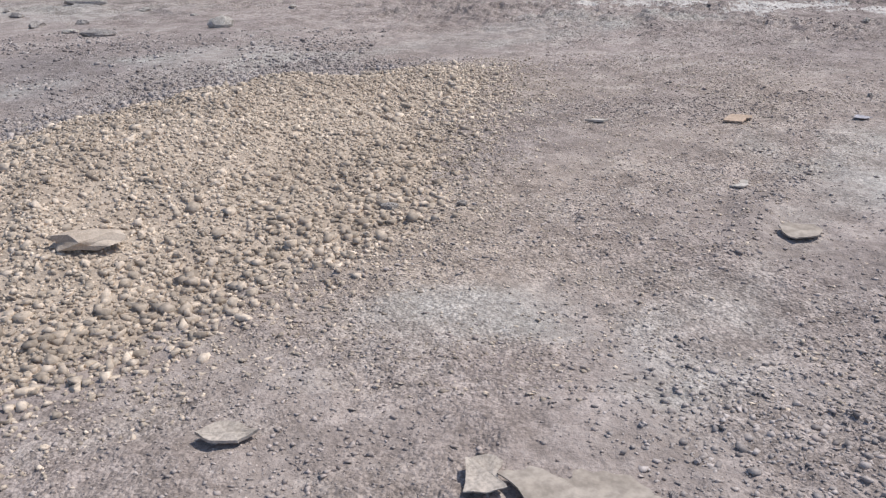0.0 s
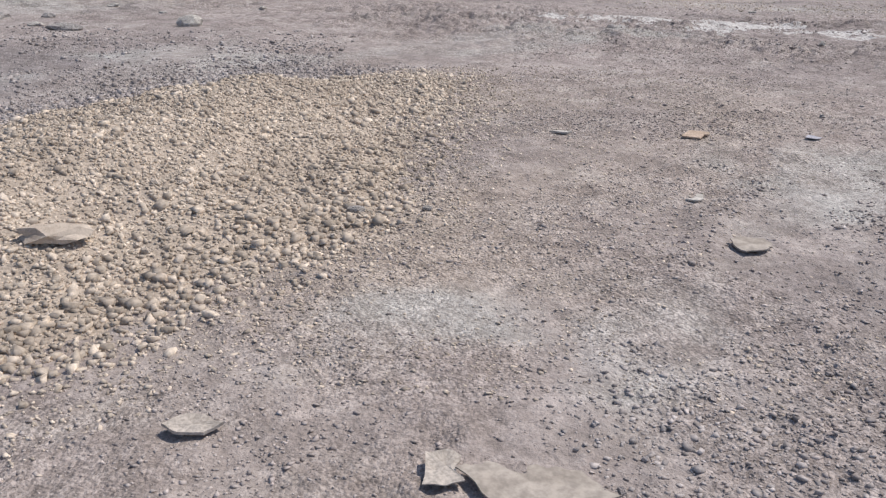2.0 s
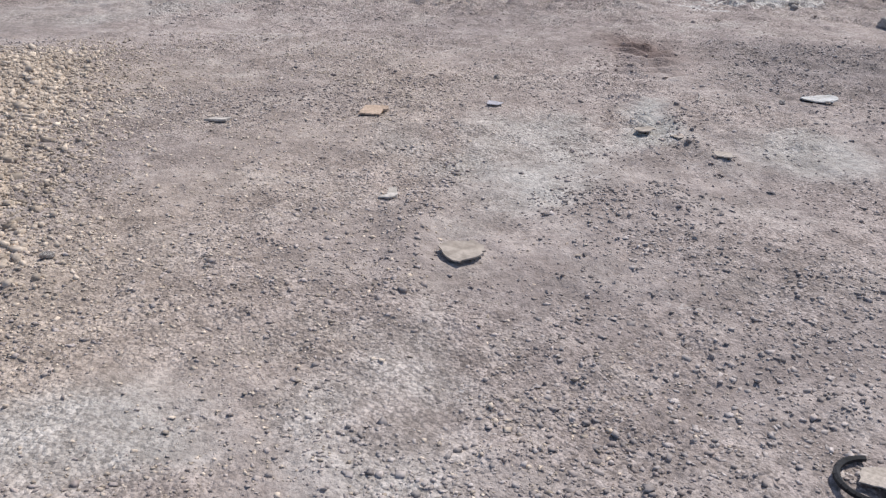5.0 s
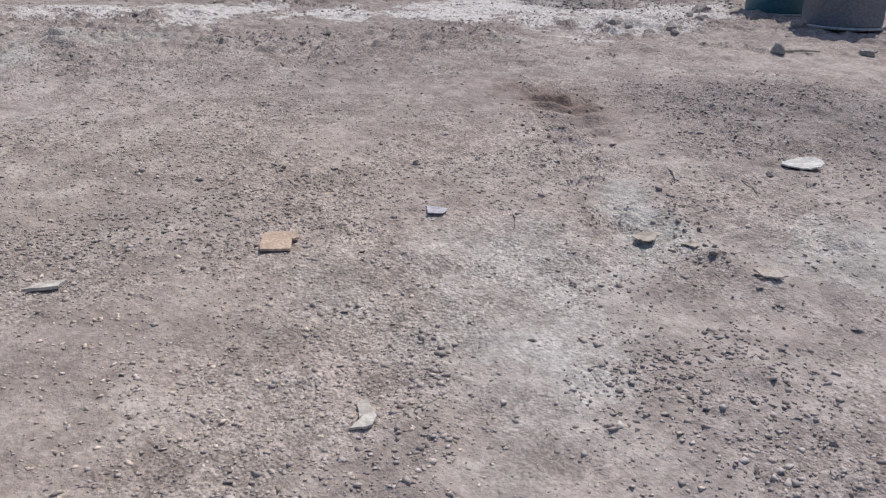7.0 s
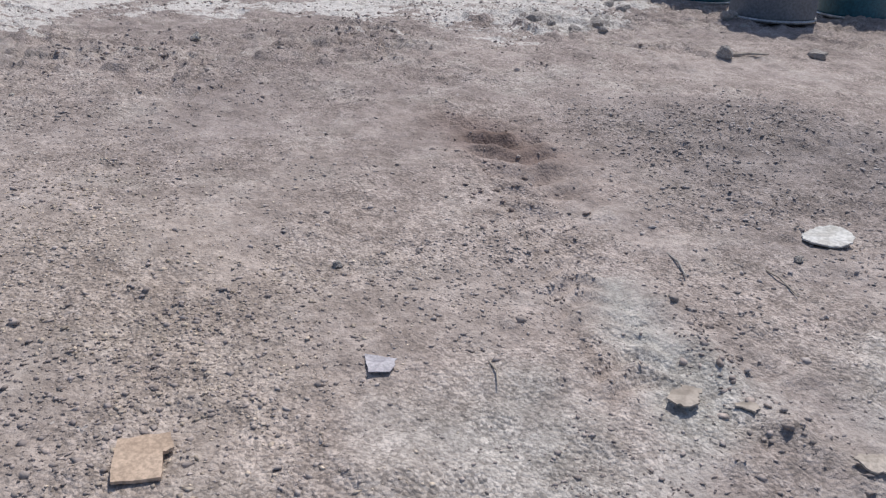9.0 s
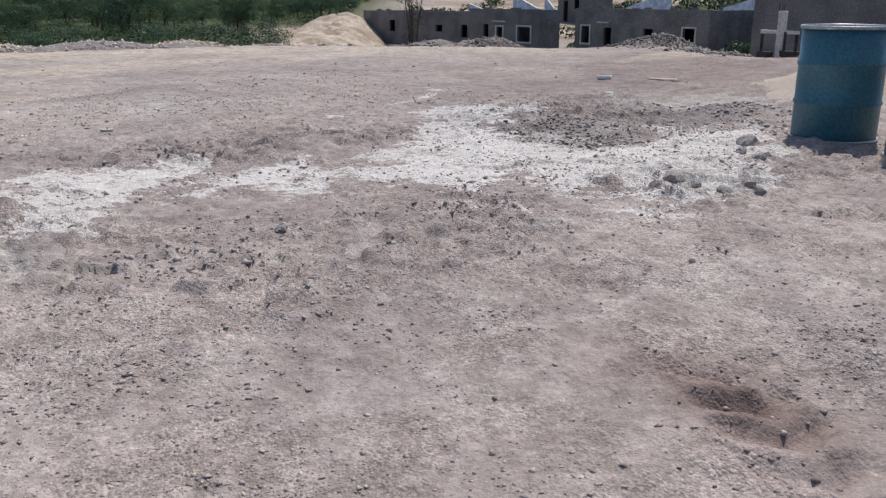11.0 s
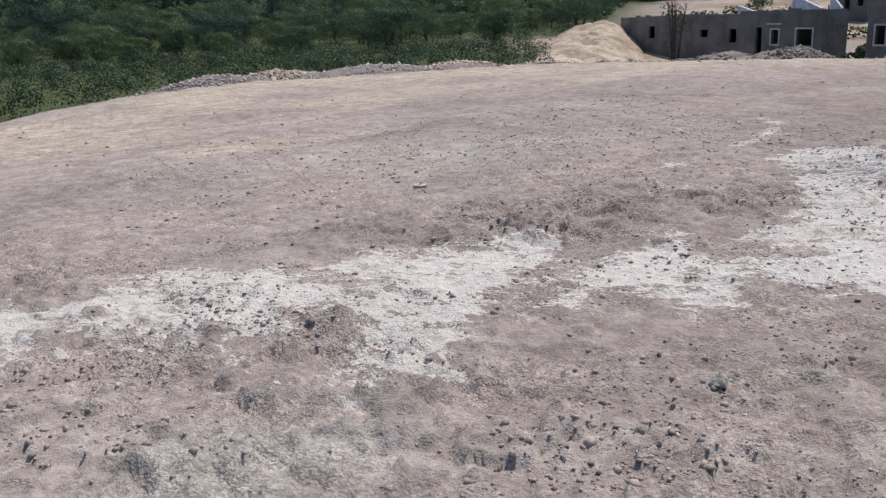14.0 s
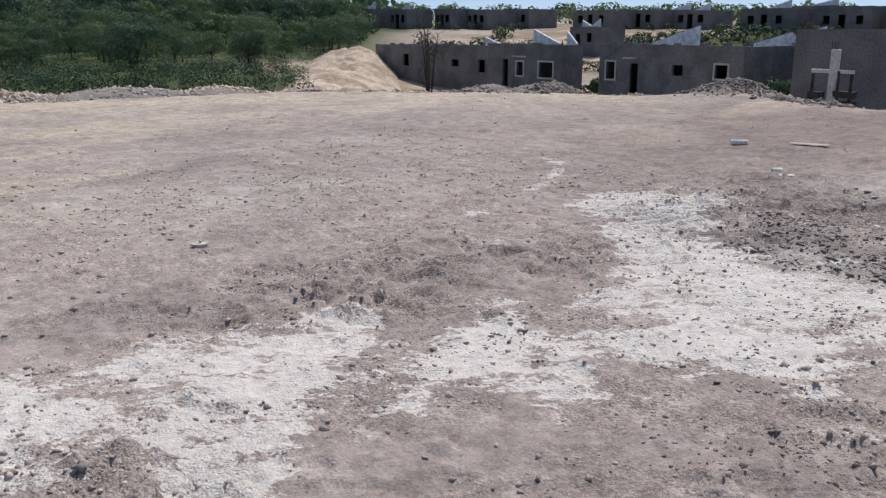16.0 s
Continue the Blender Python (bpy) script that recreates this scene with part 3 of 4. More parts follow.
def house(xf, y0, y1, z0, z1, depth, openings, label, material=None, gables=(), group="", ragged=True, bars=(), shade_inside=True):
    """A block-built shell. Openings: y from, y to, z from, z to, framed or not. Gables: y from, y to, rise, distance behind the front."""
    material = material or M_BLOCK
    base = new("unfinished_house")
    base.location = (xf + depth / 2, (y0 + y1) / 2, z0)
    tagged(base, label, "house", group)
    inv = Matrix.Translation(-base.location)

    def add(ob):
        ob.data.transform(inv)
        return ob

    t = 0.16
    front = add(wall_with_openings("front_wall", material, base, xf, xf + t, y0, y1, z0, z1, openings))
    back = []
    add(wall_with_openings("back_wall", material, base, xf + depth - t, xf + depth, y0, y1, z0, z1 - 0.1, back))
    for y in (y0, y1 - t):
        bm = bmesh.new()
        box(bm, (xf + t, y, z0), (xf + depth - t, y + t, z1 - 0.03))
        add(part("side_wall", bm, material, base))
    # unseen slab below the wall head, added to keep sun out of the interior
    if shade_inside:
        bm = bmesh.new()
        box(bm, (xf + t, y0 + t, z1 - 0.42), (xf + depth - t, y1 - t, z1 - 0.27))
        add(part("shade_slab", bm, M_BLOCK, base))
    # broken course of blocks along the wall head
    if ragged:
        y = y0 + 0.02
        rng = random.Random(int(y0 * 10))
        while y < y1 - 0.45:
            if rng.random() < 0.30:
                bm = bmesh.new()
                box(bm, (xf + 0.01, y, z1), (xf + 0.15, y + 0.39, z1 + rng.choice((0.04, 0.08, 0.12))), None, 0.008)
                add(part("block", bm, M_RENDER, base))
            y += 0.4
    for o in openings:
        if len(o) > 4 and o[4]:
            a, b, c, d = o[:4]
            w = 0.09
            bm = bmesh.new()
            for lo, hi in (((a - w, d), (b + w, d + w)), ((a - w, c), (a, d)), ((b, c), (b + w, d)), ((a - w, c - w), (b + w, c))):
                box(bm, (xf - 0.035, lo[0], lo[1]), (xf - 0.002, hi[0], hi[1]))
            add(part("window_surround", bm, M_TRIM, base, "pale mortar window surround"))
    for (a, b, z) in bars:
        bm = bmesh.new()
        box(bm, (xf - 0.12, a, z), (xf - 0.002, b, z + 0.08))
        add(part("lintel", bm, M_TRIM, base))
    for a, b, rise, behind, high in gables:
        bm = bmesh.new()
        x = xf + behind
        tops = (rise, 0.04) if high == "first" else (0.04, rise)
        ring = [(a, z1 - 0.3), (b, z1 - 0.3), (b, z1 + tops[1]), (a, z1 + tops[0])]
        f = bm.faces.new([bm.verts.new((x, y, z)) for y, z in ring])
        ext = bmesh.ops.extrude_face_region(bm, geom=[f])
        for v in ext["geom"]:
            if isinstance(v, bmesh.types.BMVert):
                v.co.x += 0.15
        bmesh.ops.recalc_face_normals(bm, faces=bm.faces)
        add(part("gable", bm, M_WHITE, base, "white primed sloping gable wall"))
    return base


ROW = "unfinished houses beyond the field"
house(39.0, 46.7, 59.4, -2.9, 0.12, 7, [(49.6, 50.35, -1.16, -0.72), (46.95, 47.6, -1.45, -0.66), (55.2, 55.9, -1.3, -0.5)],
      "long roofless house of bare grey cement blocks", gables=[(47.5, 49.5, 0.55, 2.2, "last")], group=ROW)
house(37.8, 39.1, 45.3, -2.9, 0.40, 1.7, [(43.45, 43.95, -2.9, -0.5), (42.15, 42.7, -1.38, -0.62, True), (39.75, 40.85, -1.42, -0.58, True)],
      "grey block house with a doorway and pale framed windows", gables=[(40.3, 42.4, 0.82, 1.0, "last"), (39.15, 39.9, 0.7, 1.2, "last")], group=ROW, bars=[(41.9, 43.0, -0.35)])
house(39.0, 28.6, 37.4, -2.9, 0.47, 4.8, [(36.3, 36.9, -1.36, -0.46, True), (34.75, 35.3, -2.9, -0.5), (31.95, 32.6, -1.02, -0.5), (29.4, 30.1, -1.05, -0.42, True)],
      "grey block house with a dark doorway and small windows", gables=[(32.6, 35.5, 0.92, 2.0, "first"), (29.0, 31.0, 0.6, 4.5, "first")], group=ROW, bars=[(34.9, 35.7, -0.28)])
house(44.0, 26.5, 31.6, -2.7, 0.56, 6, [(30.9, 31.4, -1.0, 0.1), (29.4, 30.1, -1.0, -0.2)],
      "low grey block house set back behind bushes", gables=[(28.6, 31.2, 0.8, 2.0, "first")], group=ROW)
house(62.5, 59.0, 62.2, -1.4, 1.35, 4, [(59.5, 60.1, 0.0, 0.8), (60.9, 61.5, -1.4, 0.7)],
      "small grey block house among scrub behind the row", M_RENDER, gables=[(59.1, 60.2, 0.7, 0.6, "first"), (60.6, 61.8, 0.6, 1.2, "last")], group=ROW, ragged=False)
house(37.0, 13.0, 25.0, -2.8, 1.25, 8, [(17.5, 18.3, -1.0, 0.0)],
      "tall bare grey cement-rendered house wall", M_RENDER, group=ROW, ragged=False)

# far estate on the rising ground
FAR = "far estate houses"
far_rng = random.Random(5)
for xf, y0, w, z0, h, deep in ((68, 96, 4.0, 0.6, 2.6, 4), (72, 92, 3.4, 1.2, 2.7, 4), (74.5, 88.0, 4.2, 1.5, 2.6, 5), (80, 86.2, 5, 1.8, 2.6, 5), (84, 76.4, 6, 0.6, 2.5, 5), (89, 73.5, 5, 1.4, 2.5, 5), (92, 68.0, 5, 1.6, 2.4, 5),
                               (94, 58.8, 6.2, 1.3, 2.7, 6), (97, 51.0, 6.6, 1.3, 2.9, 6), (98, 43.0, 7, 1.4, 2.9, 6), (99, 34.5, 7.4, 1.3, 3.0, 6), (66, 101.0, 4, 0.0, 2.6, 4), (110, 84, 8, 2.6, 2.6, 6), (118, 66, 9, 3.0, 3.0, 6)):
    z0 = float(level(np.array([xf]), np.array([y0 + w / 2]))[0]) - 0.2
    ops = [(y0 + w * k, y0 + w * k + 0.8, z0 + 1.0, z0 + 1.9) for k in (0.15, 0.72)] + [(y0 + w * 0.45, y0 + w * 0.45 + 0.8, z0, z0 + 2.0)]
    house(xf, y0, y0 + w, z0, z0 + h, deep, ops, "small grey block house on the far sandy slope", M_RENDER,
          gables=[(y0 + 0.3, y0 + w * 0.5, 0.9, 0.6, "first")] if far_rng.random() < 0.7 else (), group=FAR, ragged=False)


def column_frame():
    base = new("concrete_column_frame")
    base.location = (32.0, 20.6, -2.6)
    tagged(base, "unfinished concrete column with cross beam and timber props", "column")
    bm = bmesh.new()
    box(bm, (-0.12, -0.12, 0.0), (0.12, 0.12, 3.2), None, 0.01)
    bmesh.ops.bevel(bm, geom=bm.edges[:], offset=0.015, segments=1, affect="EDGES")
    part("column", bm, M_TRIM, base, "pale raw concrete column")
    bm = bmesh.new()
    box(bm, (-0.17, -0.78, 2.42), (-0.13, 0.72, 2.54), None, 0.012)
    part("beam", bm, M_TRIM, base)
    for y, top in ((-0.70, 2.40), (0.64, 2.40), (-0.26, 2.5)):
        bm = bmesh.new()
        box(bm, (-0.19, y - 0.045, 0), (-0.125, y + 0.045, top), None, 0.012)
        part("prop", bm, M_DARKWOOD, base, "dark weathered timber prop")
    for z, a, b in ((1.85, -0.9, -0.2), (1.5, -0.98, -0.3), (1.8, 0.2, 0.70), (1.45, 0.15, 0.9)):
        bm = bmesh.new()
        box(bm, (-0.3, a, z - 0.22), (-0.1, b, z), None, 0.03)
        part("board", bm, M_DARKWOOD, base)
    for dx, dy in ((-0.1, -0.08), (0.1, 0.1), (-0.1, 0.1)):
        bm = bmesh.new()
        tube(bm, (dx, dy, 3.1), (dx * 1.1, dy * 1.2, 3.45), 0.012, 0.012, 6)
        part("rebar", bm, M_RUBBER, base)


column_frame()

# ---- drums ----


def drum(x, y, r, h, material, label):
    base = new("drum")
    base.location = (x, y, at_ground(x, y) - 0.02)
    tagged(base, label, "drum", "drums beside the lime")
    bm = bmesh.new()
    prof = [(0, 0.03), (r * 0.97, 0.03), (r * 0.985, 0.05), (r * 0.985, h * 0.32), (r * 1.015, h * 0.335), (r * 1.015, h * 0.35), (r * 0.985, h * 0.365),
            (r * 0.985, h * 0.65), (r * 1.015, h * 0.665), (r * 1.015, h * 0.68), (r * 0.985, h * 0.695), (r * 0.985, h - 0.03), (r * 0.95, h - 0.03), (0, h - 0.03)]
    rings = []
    for rad, z in prof:
        rings.append([bm.verts.new((0, 0, z))] if rad == 0 else [bm.verts.new((rad * math.cos(2 * math.pi * k / 40), rad * math.sin(2 * math.pi * k / 40), z)) for k in range(40)])
    for lo, hi in zip(rings, rings[1:]):
        for k in range(40):
            q = (k + 1) % 40
            if len(lo) == 1:
                bm.faces.new((lo[0], hi[q], hi[k]))
            elif len(hi) == 1:
                bm.faces.new((lo[k], lo[q], hi[0]))
            else:
                bm.faces.new((lo[k], lo[q], hi[q], hi[k]))
    bmesh.ops.recalc_face_normals(bm, faces=bm.faces)
    part("shell", bm, material, base, smooth=True)
    for z, mat in ((0.022, M_RIM), (h - 0.02, M_RIM)):
        bm = bmesh.new()
        ring = []
        for k in range(40):
            a = 2 * math.pi * k / 40
            loop = []
            for s in range(6):
                b = 2 * math.pi * s / 6
                rad = r + 0.012 * math.cos(b)
                loop.append(bm.verts.new((rad * math.cos(a), rad * math.sin(a), z + 0.016 * math.sin(b))))
            ring.append(loop)
        for k in range(40):
            for s in range(6):
                bm.faces.new((ring[k][s], ring[(k + 1) % 40][s], ring[(k + 1) % 40][(s + 1) % 6], ring[k][(s + 1) % 6]))
        part("rim", bm, mat, base, smooth=True)
    return base


drum(10.10, 6.88, 0.322, 0.90, M_TEAL, "teal painted steel drum standing on lime-dusted ground")
drum(9.80, 5.95, 0.345, 0.92, M_GREYPAINT, "grey-blue painted steel drum beside a teal drum")
drum(10.75, 5.72, 0.315, 0.90, M_TEAL, "teal painted steel drum standing behind a grey one")

# ---- heaps ----


def heap_patch(name, cx, cy, rx, ry, height, material, label, category, seed, steps=36, kind="", rough=0.3):
    """A low loose heap whose rim runs under the ground."""
    us = np.linspace(-1.25, 1.25, steps)
    U, V = np.meshgrid(us, us)
    X, Y = cx + U * rx, cy + V * ry
    r = np.hypot(U, V) + 0.35 * fbm(X, Y, 1.1 / max(rx, ry) * 1.5, 3, seed)
    prof = np.clip(1 - r, -0.3, 1)
    Z = ground_z(X, Y) + height * (ramp(prof, 0.0, 0.9) + 0.5 * np.clip(prof, 0, 1)) / 1.5 - 0.08 * ramp(-prof, -0.05, 0.1)
    Z = Z + rough * height * fbm(X, Y, 6.5 / max(rx, ry), 3, seed + 3) * ramp(prof, 0, 0.2)
    i = np.arange(steps * steps).reshape(steps, steps)
    q = np.stack([i[:-1, :-1], i[:-1, 1:], i[1:, 1:], i[1:, :-1]], -1).reshape(-1, 4)
    ob = new(name, from_arrays(name, np.stack([X, Y, Z], -1).reshape(-1, 3), q, material, True))
    return tagged(ob, label, category, kind=kind)


hx, hy = np.meshgrid(np.arange(-1.3, 2.8, 0.035), np.arange(0.4, 5.9, 0.035))
hz = ground_z(hx, hy) + heap_height(hx, hy)
hi = np.arange(hx.size).reshape(hx.shape)
hq = np.stack([hi[:-1, :-1], hi[:-1, 1:], hi[1:, 1:], hi[1:, :-1]], -1).reshape(-1, 4)
gravel_heap = tagged(new("heap", from_arrays("heap", np.stack([hx, hy, hz], -1).reshape(-1, 3), hq, M_HEAP, True)),
                     "low spread heap of cream limestone gravel on the dirt", "gravel heap")

rng = np.random.default_rng(3)


def on_heap(n, spill):
    xs, ys = rng.uniform(-1.2, 2.9, n), rng.uniform(0.4, 5.9, n)
    d = -outside(xs, ys, HEAP) + 0.10 * fbm(xs, ys, 1.6, 2, 61)
    keep = rng.uniform(-spill, 0.10, n) < d
    xs, ys = xs[keep], ys[keep]
    return xs, ys, np.maximum(ground_z(xs, ys) + heap_height(xs, ys), ground_z(xs, ys))


def back_side(x, y):
    """The far slope of the heap, where the gravel is grey."""
    return y - 1.1 * x + 0.8 * fbm(x, y, 1.4, 3, 64) > 2.95


xs, ys, zs = on_heap(80000, 0.5)
sizes, grey = np.clip(rng.lognormal(-5.0, 0.4, len(xs)), 0.003, 0.015), back_side(xs, ys)
for pick, material, label, seed in ((~grey, M_STONE, "fine cream limestone chips", 6), (grey, M_GREY_STONE, "fine grey limestone chips", 7)):
    chips = stone_cloud("fine_gravel", xs[pick], ys[pick], zs[pick], sizes[pick], material, seed, 0.75, True)
    chips.parent = gravel_heap
    tagged(chips, label, kind="stuff")
xs, ys, zs = on_heap(44000, 0.22)
depth = -outside(xs, ys, HEAP)
sizes = np.clip(rng.lognormal(-4.85, 0.45, len(xs)) * (1 + 0.45 * ramp(0.55 - depth, 0, 0.4) * ramp(3.2 - ys, 0, 1)), 0.004, 0.024)
grey = back_side(xs, ys)
for pick, material, label, seed in ((~grey, M_STONE, "cream limestone gravel", 4), (grey, M_GREY_STONE, "grey limestone gravel on the far slope", 5)):
    cloud = stone_cloud("loose_gravel", xs[pick], ys[pick], zs[pick], sizes[pick], material, seed, 0.8)
    cloud.parent = gravel_heap
    tagged(cloud, label, kind="stuff")
variants = [rock_mesh("stone", 40 + k, M_STONE_OB, (1, 0.8, 0.65), 0.3, 1) for k in range(8)]
xs, ys, zs = on_heap(420, 0.15)
for x, y, z in list(zip(xs, ys, zs))[:290]:
    ob = new("stone", variants[int(rng.integers(8))])
    s = float(np.clip(rng.lognormal(-4.1, 0.35), 0.011, 0.034))
    ob.parent = gravel_heap
    ob.matrix_basis = Matrix.LocRotScale((x, y, z + 0.28 * s), Euler((rng.uniform(-0.4, 0.4), rng.uniform(-0.4, 0.4), rng.uniform(0, 6.3))), (s, s, s))

loose = [rock_mesh("clod", 70 + k, M_CLOD_OB, (1, 0.8, 0.7), 0.5, 1) for k in range(8)]
for x0, x1, y0, y1, ring, count in ((2.9, 4.7, 0.5, 2.5, CLOD_FIELD, 90), (4.9, 7.5, 2.6, 4.9, CLOD_EAST, 80), (2.8, 7.5, 6.3, 9.8, None, 120)):
    xs, ys = rng.uniform(x0, x1, count), rng.uniform(y0, y1, count)
    if ring:
        inside = outside(xs, ys, ring) < 0
        xs, ys = xs[inside], ys[inside]
    for x, y, z in zip(xs, ys, ground_z(xs, ys)):
        ob = new("clod", loose[int(rng.integers(8))])
        s = float(np.clip(rng.lognormal(-4.9, 0.35), 0.005, 0.014))
        ob.parent = ground
        ob.matrix_basis = Matrix.LocRotScale((x, y, z + 0.2 * s), Euler((rng.uniform(-0.4, 0.4), rng.uniform(-0.4, 0.4), rng.uniform(0, 6.3))), (s, s, s))

# dark gravel beyond the heap, dark chips, loose grit over the dirt


def strewn(name, n, x0, x1, y0, y1, mid, top, material, seed, label, share, category="grit", fine=True, flat=0.55):
    """Loose pieces over a stretch of ground, as thick as share(x, y) says."""
    r = np.random.default_rng(seed)
    x, y = r.uniform(x0, x1, n), r.uniform(y0, y1, n)
    clump = 0.55 + 1.1 * fbm(x, y, 2.3, 3, seed + 9)
    ok = (r.uniform(0, 1, n) < share(x, y) * clump) & (outside(x, y, HEAP) > 0.05)
    x, y = x[ok], y[ok]
    size = np.clip(r.lognormal(math.log(mid), 0.48, len(x)), mid * 0.45, top)
    ob = stone_cloud(name, x, y, ground_z(x, y), size, material, seed, flat, fine)
    return tagged(ob, label, category, kind="stuff")


def lanes(x, y):
    """Swept, dusty ground that carries little grit."""
    d = np.minimum(outside(x, y, DUSTY_LANE), outside(x, y, DUSTY_SMEAR))
    d = np.minimum(d, np.minimum(outside(x, y, DUSTY_RUT), outside(x, y, DUSTY_PATCH)))
    return ramp(d, -0.12, 0.08)


def open_dirt(x, y):
    west = ramp(3.6 + 0.3 * y - x, -0.6, 0.6)
    return (0.12 + 0.88 * lanes(x, y)) * (0.45 + 0.55 * west)


def windrow(x, y):
    return np.exp(-((np.minimum(along(x, y, (3.30, 1.85), (3.48, 2.35)), along(x, y, (3.48, 2.35), (3.8, 2.9))) / 0.09) ** 2))


def rut_rim(x, y):
    return np.exp(-((np.minimum(along(x, y, (5.14, 3.40), (4.90, 3.03)), along(x, y, (4.90, 3.03), (4.92, 2.65))) / 0.06) ** 2))


def lug_marks(x, y):
    return np.exp(-((along(x, y, (5.25, 4.2), (5.75, 5.0)) / 0.22) ** 2))


strewn("grey_gravel", 15000, -3.5, 1.2, 3.6, 7.2, 0.008, 0.026, M_GREY_STONE, 21, "grey gravel spread over the dirt behind the heap", lambda x, y: ramp(y - 0.5 * x, 4.0, 4.8) * ramp(7.2 - y, 0, 1.2), "gravel", False)
strewn("grey_gravel", 24000, 2.8, 4.9, 0.3, 2.6, 0.0046, 0.0115, M_GREY_STONE, 23, "grey gravel clods spread over the dirt", lambda x, y: 0.85 * within(x, y, CLOD_FIELD, 0.2, 0.5), "gravel", False)
strewn("grey_gravel", 24000, 4.7, 7.8, 2.3, 5.1, 0.0056, 0.016, M_GREY_STONE, 22, "grey gravel chips spread over the dirt", lambda x, y: 0.8 * within(x, y, CLOD_EAST, 0.3) * lanes(x, y), "gravel")
strewn("dirt_clods", 3000, 3.1, 4.0, 1.6, 3.1, 0.0052, 0.013, M_CLOD, 31, "windrow of small clods beside the wheel lane", windrow, "clods", False)
strewn("dirt_clods", 1800, 4.7, 5.3, 2.5, 3.6, 0.0055, 0.014, M_CLOD, 32, "crumbled clods along the rim of a rut", rut_rim, "clods", False)
strewn("dirt_clods", 2600, 5.0, 6.1, 3.9, 5.3, 0.0055, 0.014, M_EARTH, 33, "reddish clods torn up by tyre lugs", lambda x, y: 0.4 * lug_marks(x, y), "clods", False)
strewn("grey_gravel", 5200, 7.8, 9.9, 7.5, 9.6, 0.0085, 0.024, M_RUBBLE, 24, "dark grey gravel lumps in the lime dust", lambda x, y: within(x, y, DARK_LUMPS, 0.25), "gravel", False)
strewn("grey_gravel", 3500, 9.4, 11.6, 7.0, 9.2, 0.014, 0.045, M_GREY_STONE, 25, "grey clods and gravel beside the sand", lambda x, y: np.exp(-(((x - 10.4) / 0.7) ** 2 + ((y - 8.0) / 0.7) ** 2)), "gravel")
strewn("lime_clods", 16000, 2.6, 10.0, 6.2, 10.4, 0.0055, 0.018, M_CLOD, 37, "grey dirt clods strewn over lime dust", lambda x, y: 0.55 * within(x, y, LIME, 0.2) + 0.45 * within(x, y, LIME_EAST, 0.3), "clods", False)
strewn("loose_grit", 70000, 1.4, 5.4, 0.3, 4.2, 0.0042, 0.013, M_CLOD, 26, "fine loose grit on the dirt", open_dirt)
strewn("loose_grit", 42000, 2.6, 7.4, 3.6, 7.0, 0.0044, 0.014, M_CLOD, 27, "fine loose grit on the dirt", lambda x, y: 0.8 * open_dirt(x, y))
strewn("pale_grit", 26000, 1.8, 5.0, 1.0, 5.6, 0.0044, 0.011, M_STONE, 28, "fine cream stone chips on the dirt", lambda x, y: open_dirt(x, y) * ramp(4.4 + 0.1 * y - x, 0, 1.2))
strewn("dirt_clods", 52000, 2.6, 10.6, 5.6, 11.5, 0.0072, 0.022, M_CLOD, 29, "crumbled grey dirt clods round the lime", lambda x, y: 0.06 + 1.3 * churned(x, y) * ramp(fbm(x, y, 2.6, 3, 36), 0.02, 0.3), "clods", True, 0.75)
strewn("pale_grit", 16000, 3.5, 10.5, 10.6, 15.0, 0.0085, 0.022, M_STONE, 38, "pale gravel specks spread over the field", lambda x, y: 0.9 * np.exp(-(((x - 6.8) / 2.4) ** 2 + ((y - 12.5) / 1.2) ** 2)) + 0.12, "grit", True, 0.7)
strewn("dirt_clods", 9000, -1.0, 17.0, 10.0, 18.0, 0.009, 0.028, M_CLOD, 30, "crumbled grey dirt clods on the field", lambda x, y: 0.25 + 0.6 * ramp(fbm(x, y, 0.5, 3, 35), 0.0, 0.3), "clods")

def eroded_bank():
    """A tan slope that climbs from the field's edge to the end of the houses, cut by small gullies."""
    ca, sa = math.cos(radians(33.5)), math.sin(radians(33.5))
    F, L = np.meshgrid(np.linspace(-3, 34, 150), np.linspace(-5, 9, 110))
    X, Y = 39.0 - sa * F - ca * L, 61.6 - ca * F + sa * L
    crest = 1.35 * ramp(34 - F, 0, 34) * ramp(F, -3, 1)
    side = np.clip(1 - np.maximum(L, 0) / (3.6 - 0.02 * F) - np.maximum(-L - 0.8, 0) / 2.0, -0.2, 1)
    gully = np.abs(fbm(L * 0.9, F * 0.35, 0.7, 4, 133))
    h = crest * np.clip(side, 0, 1) ** 0.8 + (0.55 * fbm(X, Y, 0.8, 4, 135) - 2.2 * np.maximum(0.12 - gully, 0)) * ramp(side, 0, 0.4) * 0.6
    Z = level(X, Y) + h - 0.35 * ramp(-side, -0.06, 0.15)
    i = np.arange(F.size).reshape(F.shape)
    q = np.stack([i[:-1, :-1], i[:-1, 1:], i[1:, 1:], i[1:, :-1]], -1).reshape(-1, 4)
    tagged(new("sand_bank", from_arrays("sand_bank", np.stack([X, Y, Z], -1).reshape(-1, 3), q, M_BANK, True)), "pale tan bank of eroded sandy soil beside the houses", "bank")


eroded_bank()
sand_heap = heap_patch("sand_heap", 15.2, 7.9, 3.4, 2.3, 0.6, M_SAND, "low spread heap of tan sand with small stones", "sand heap", 101, 50, "", 0.14)

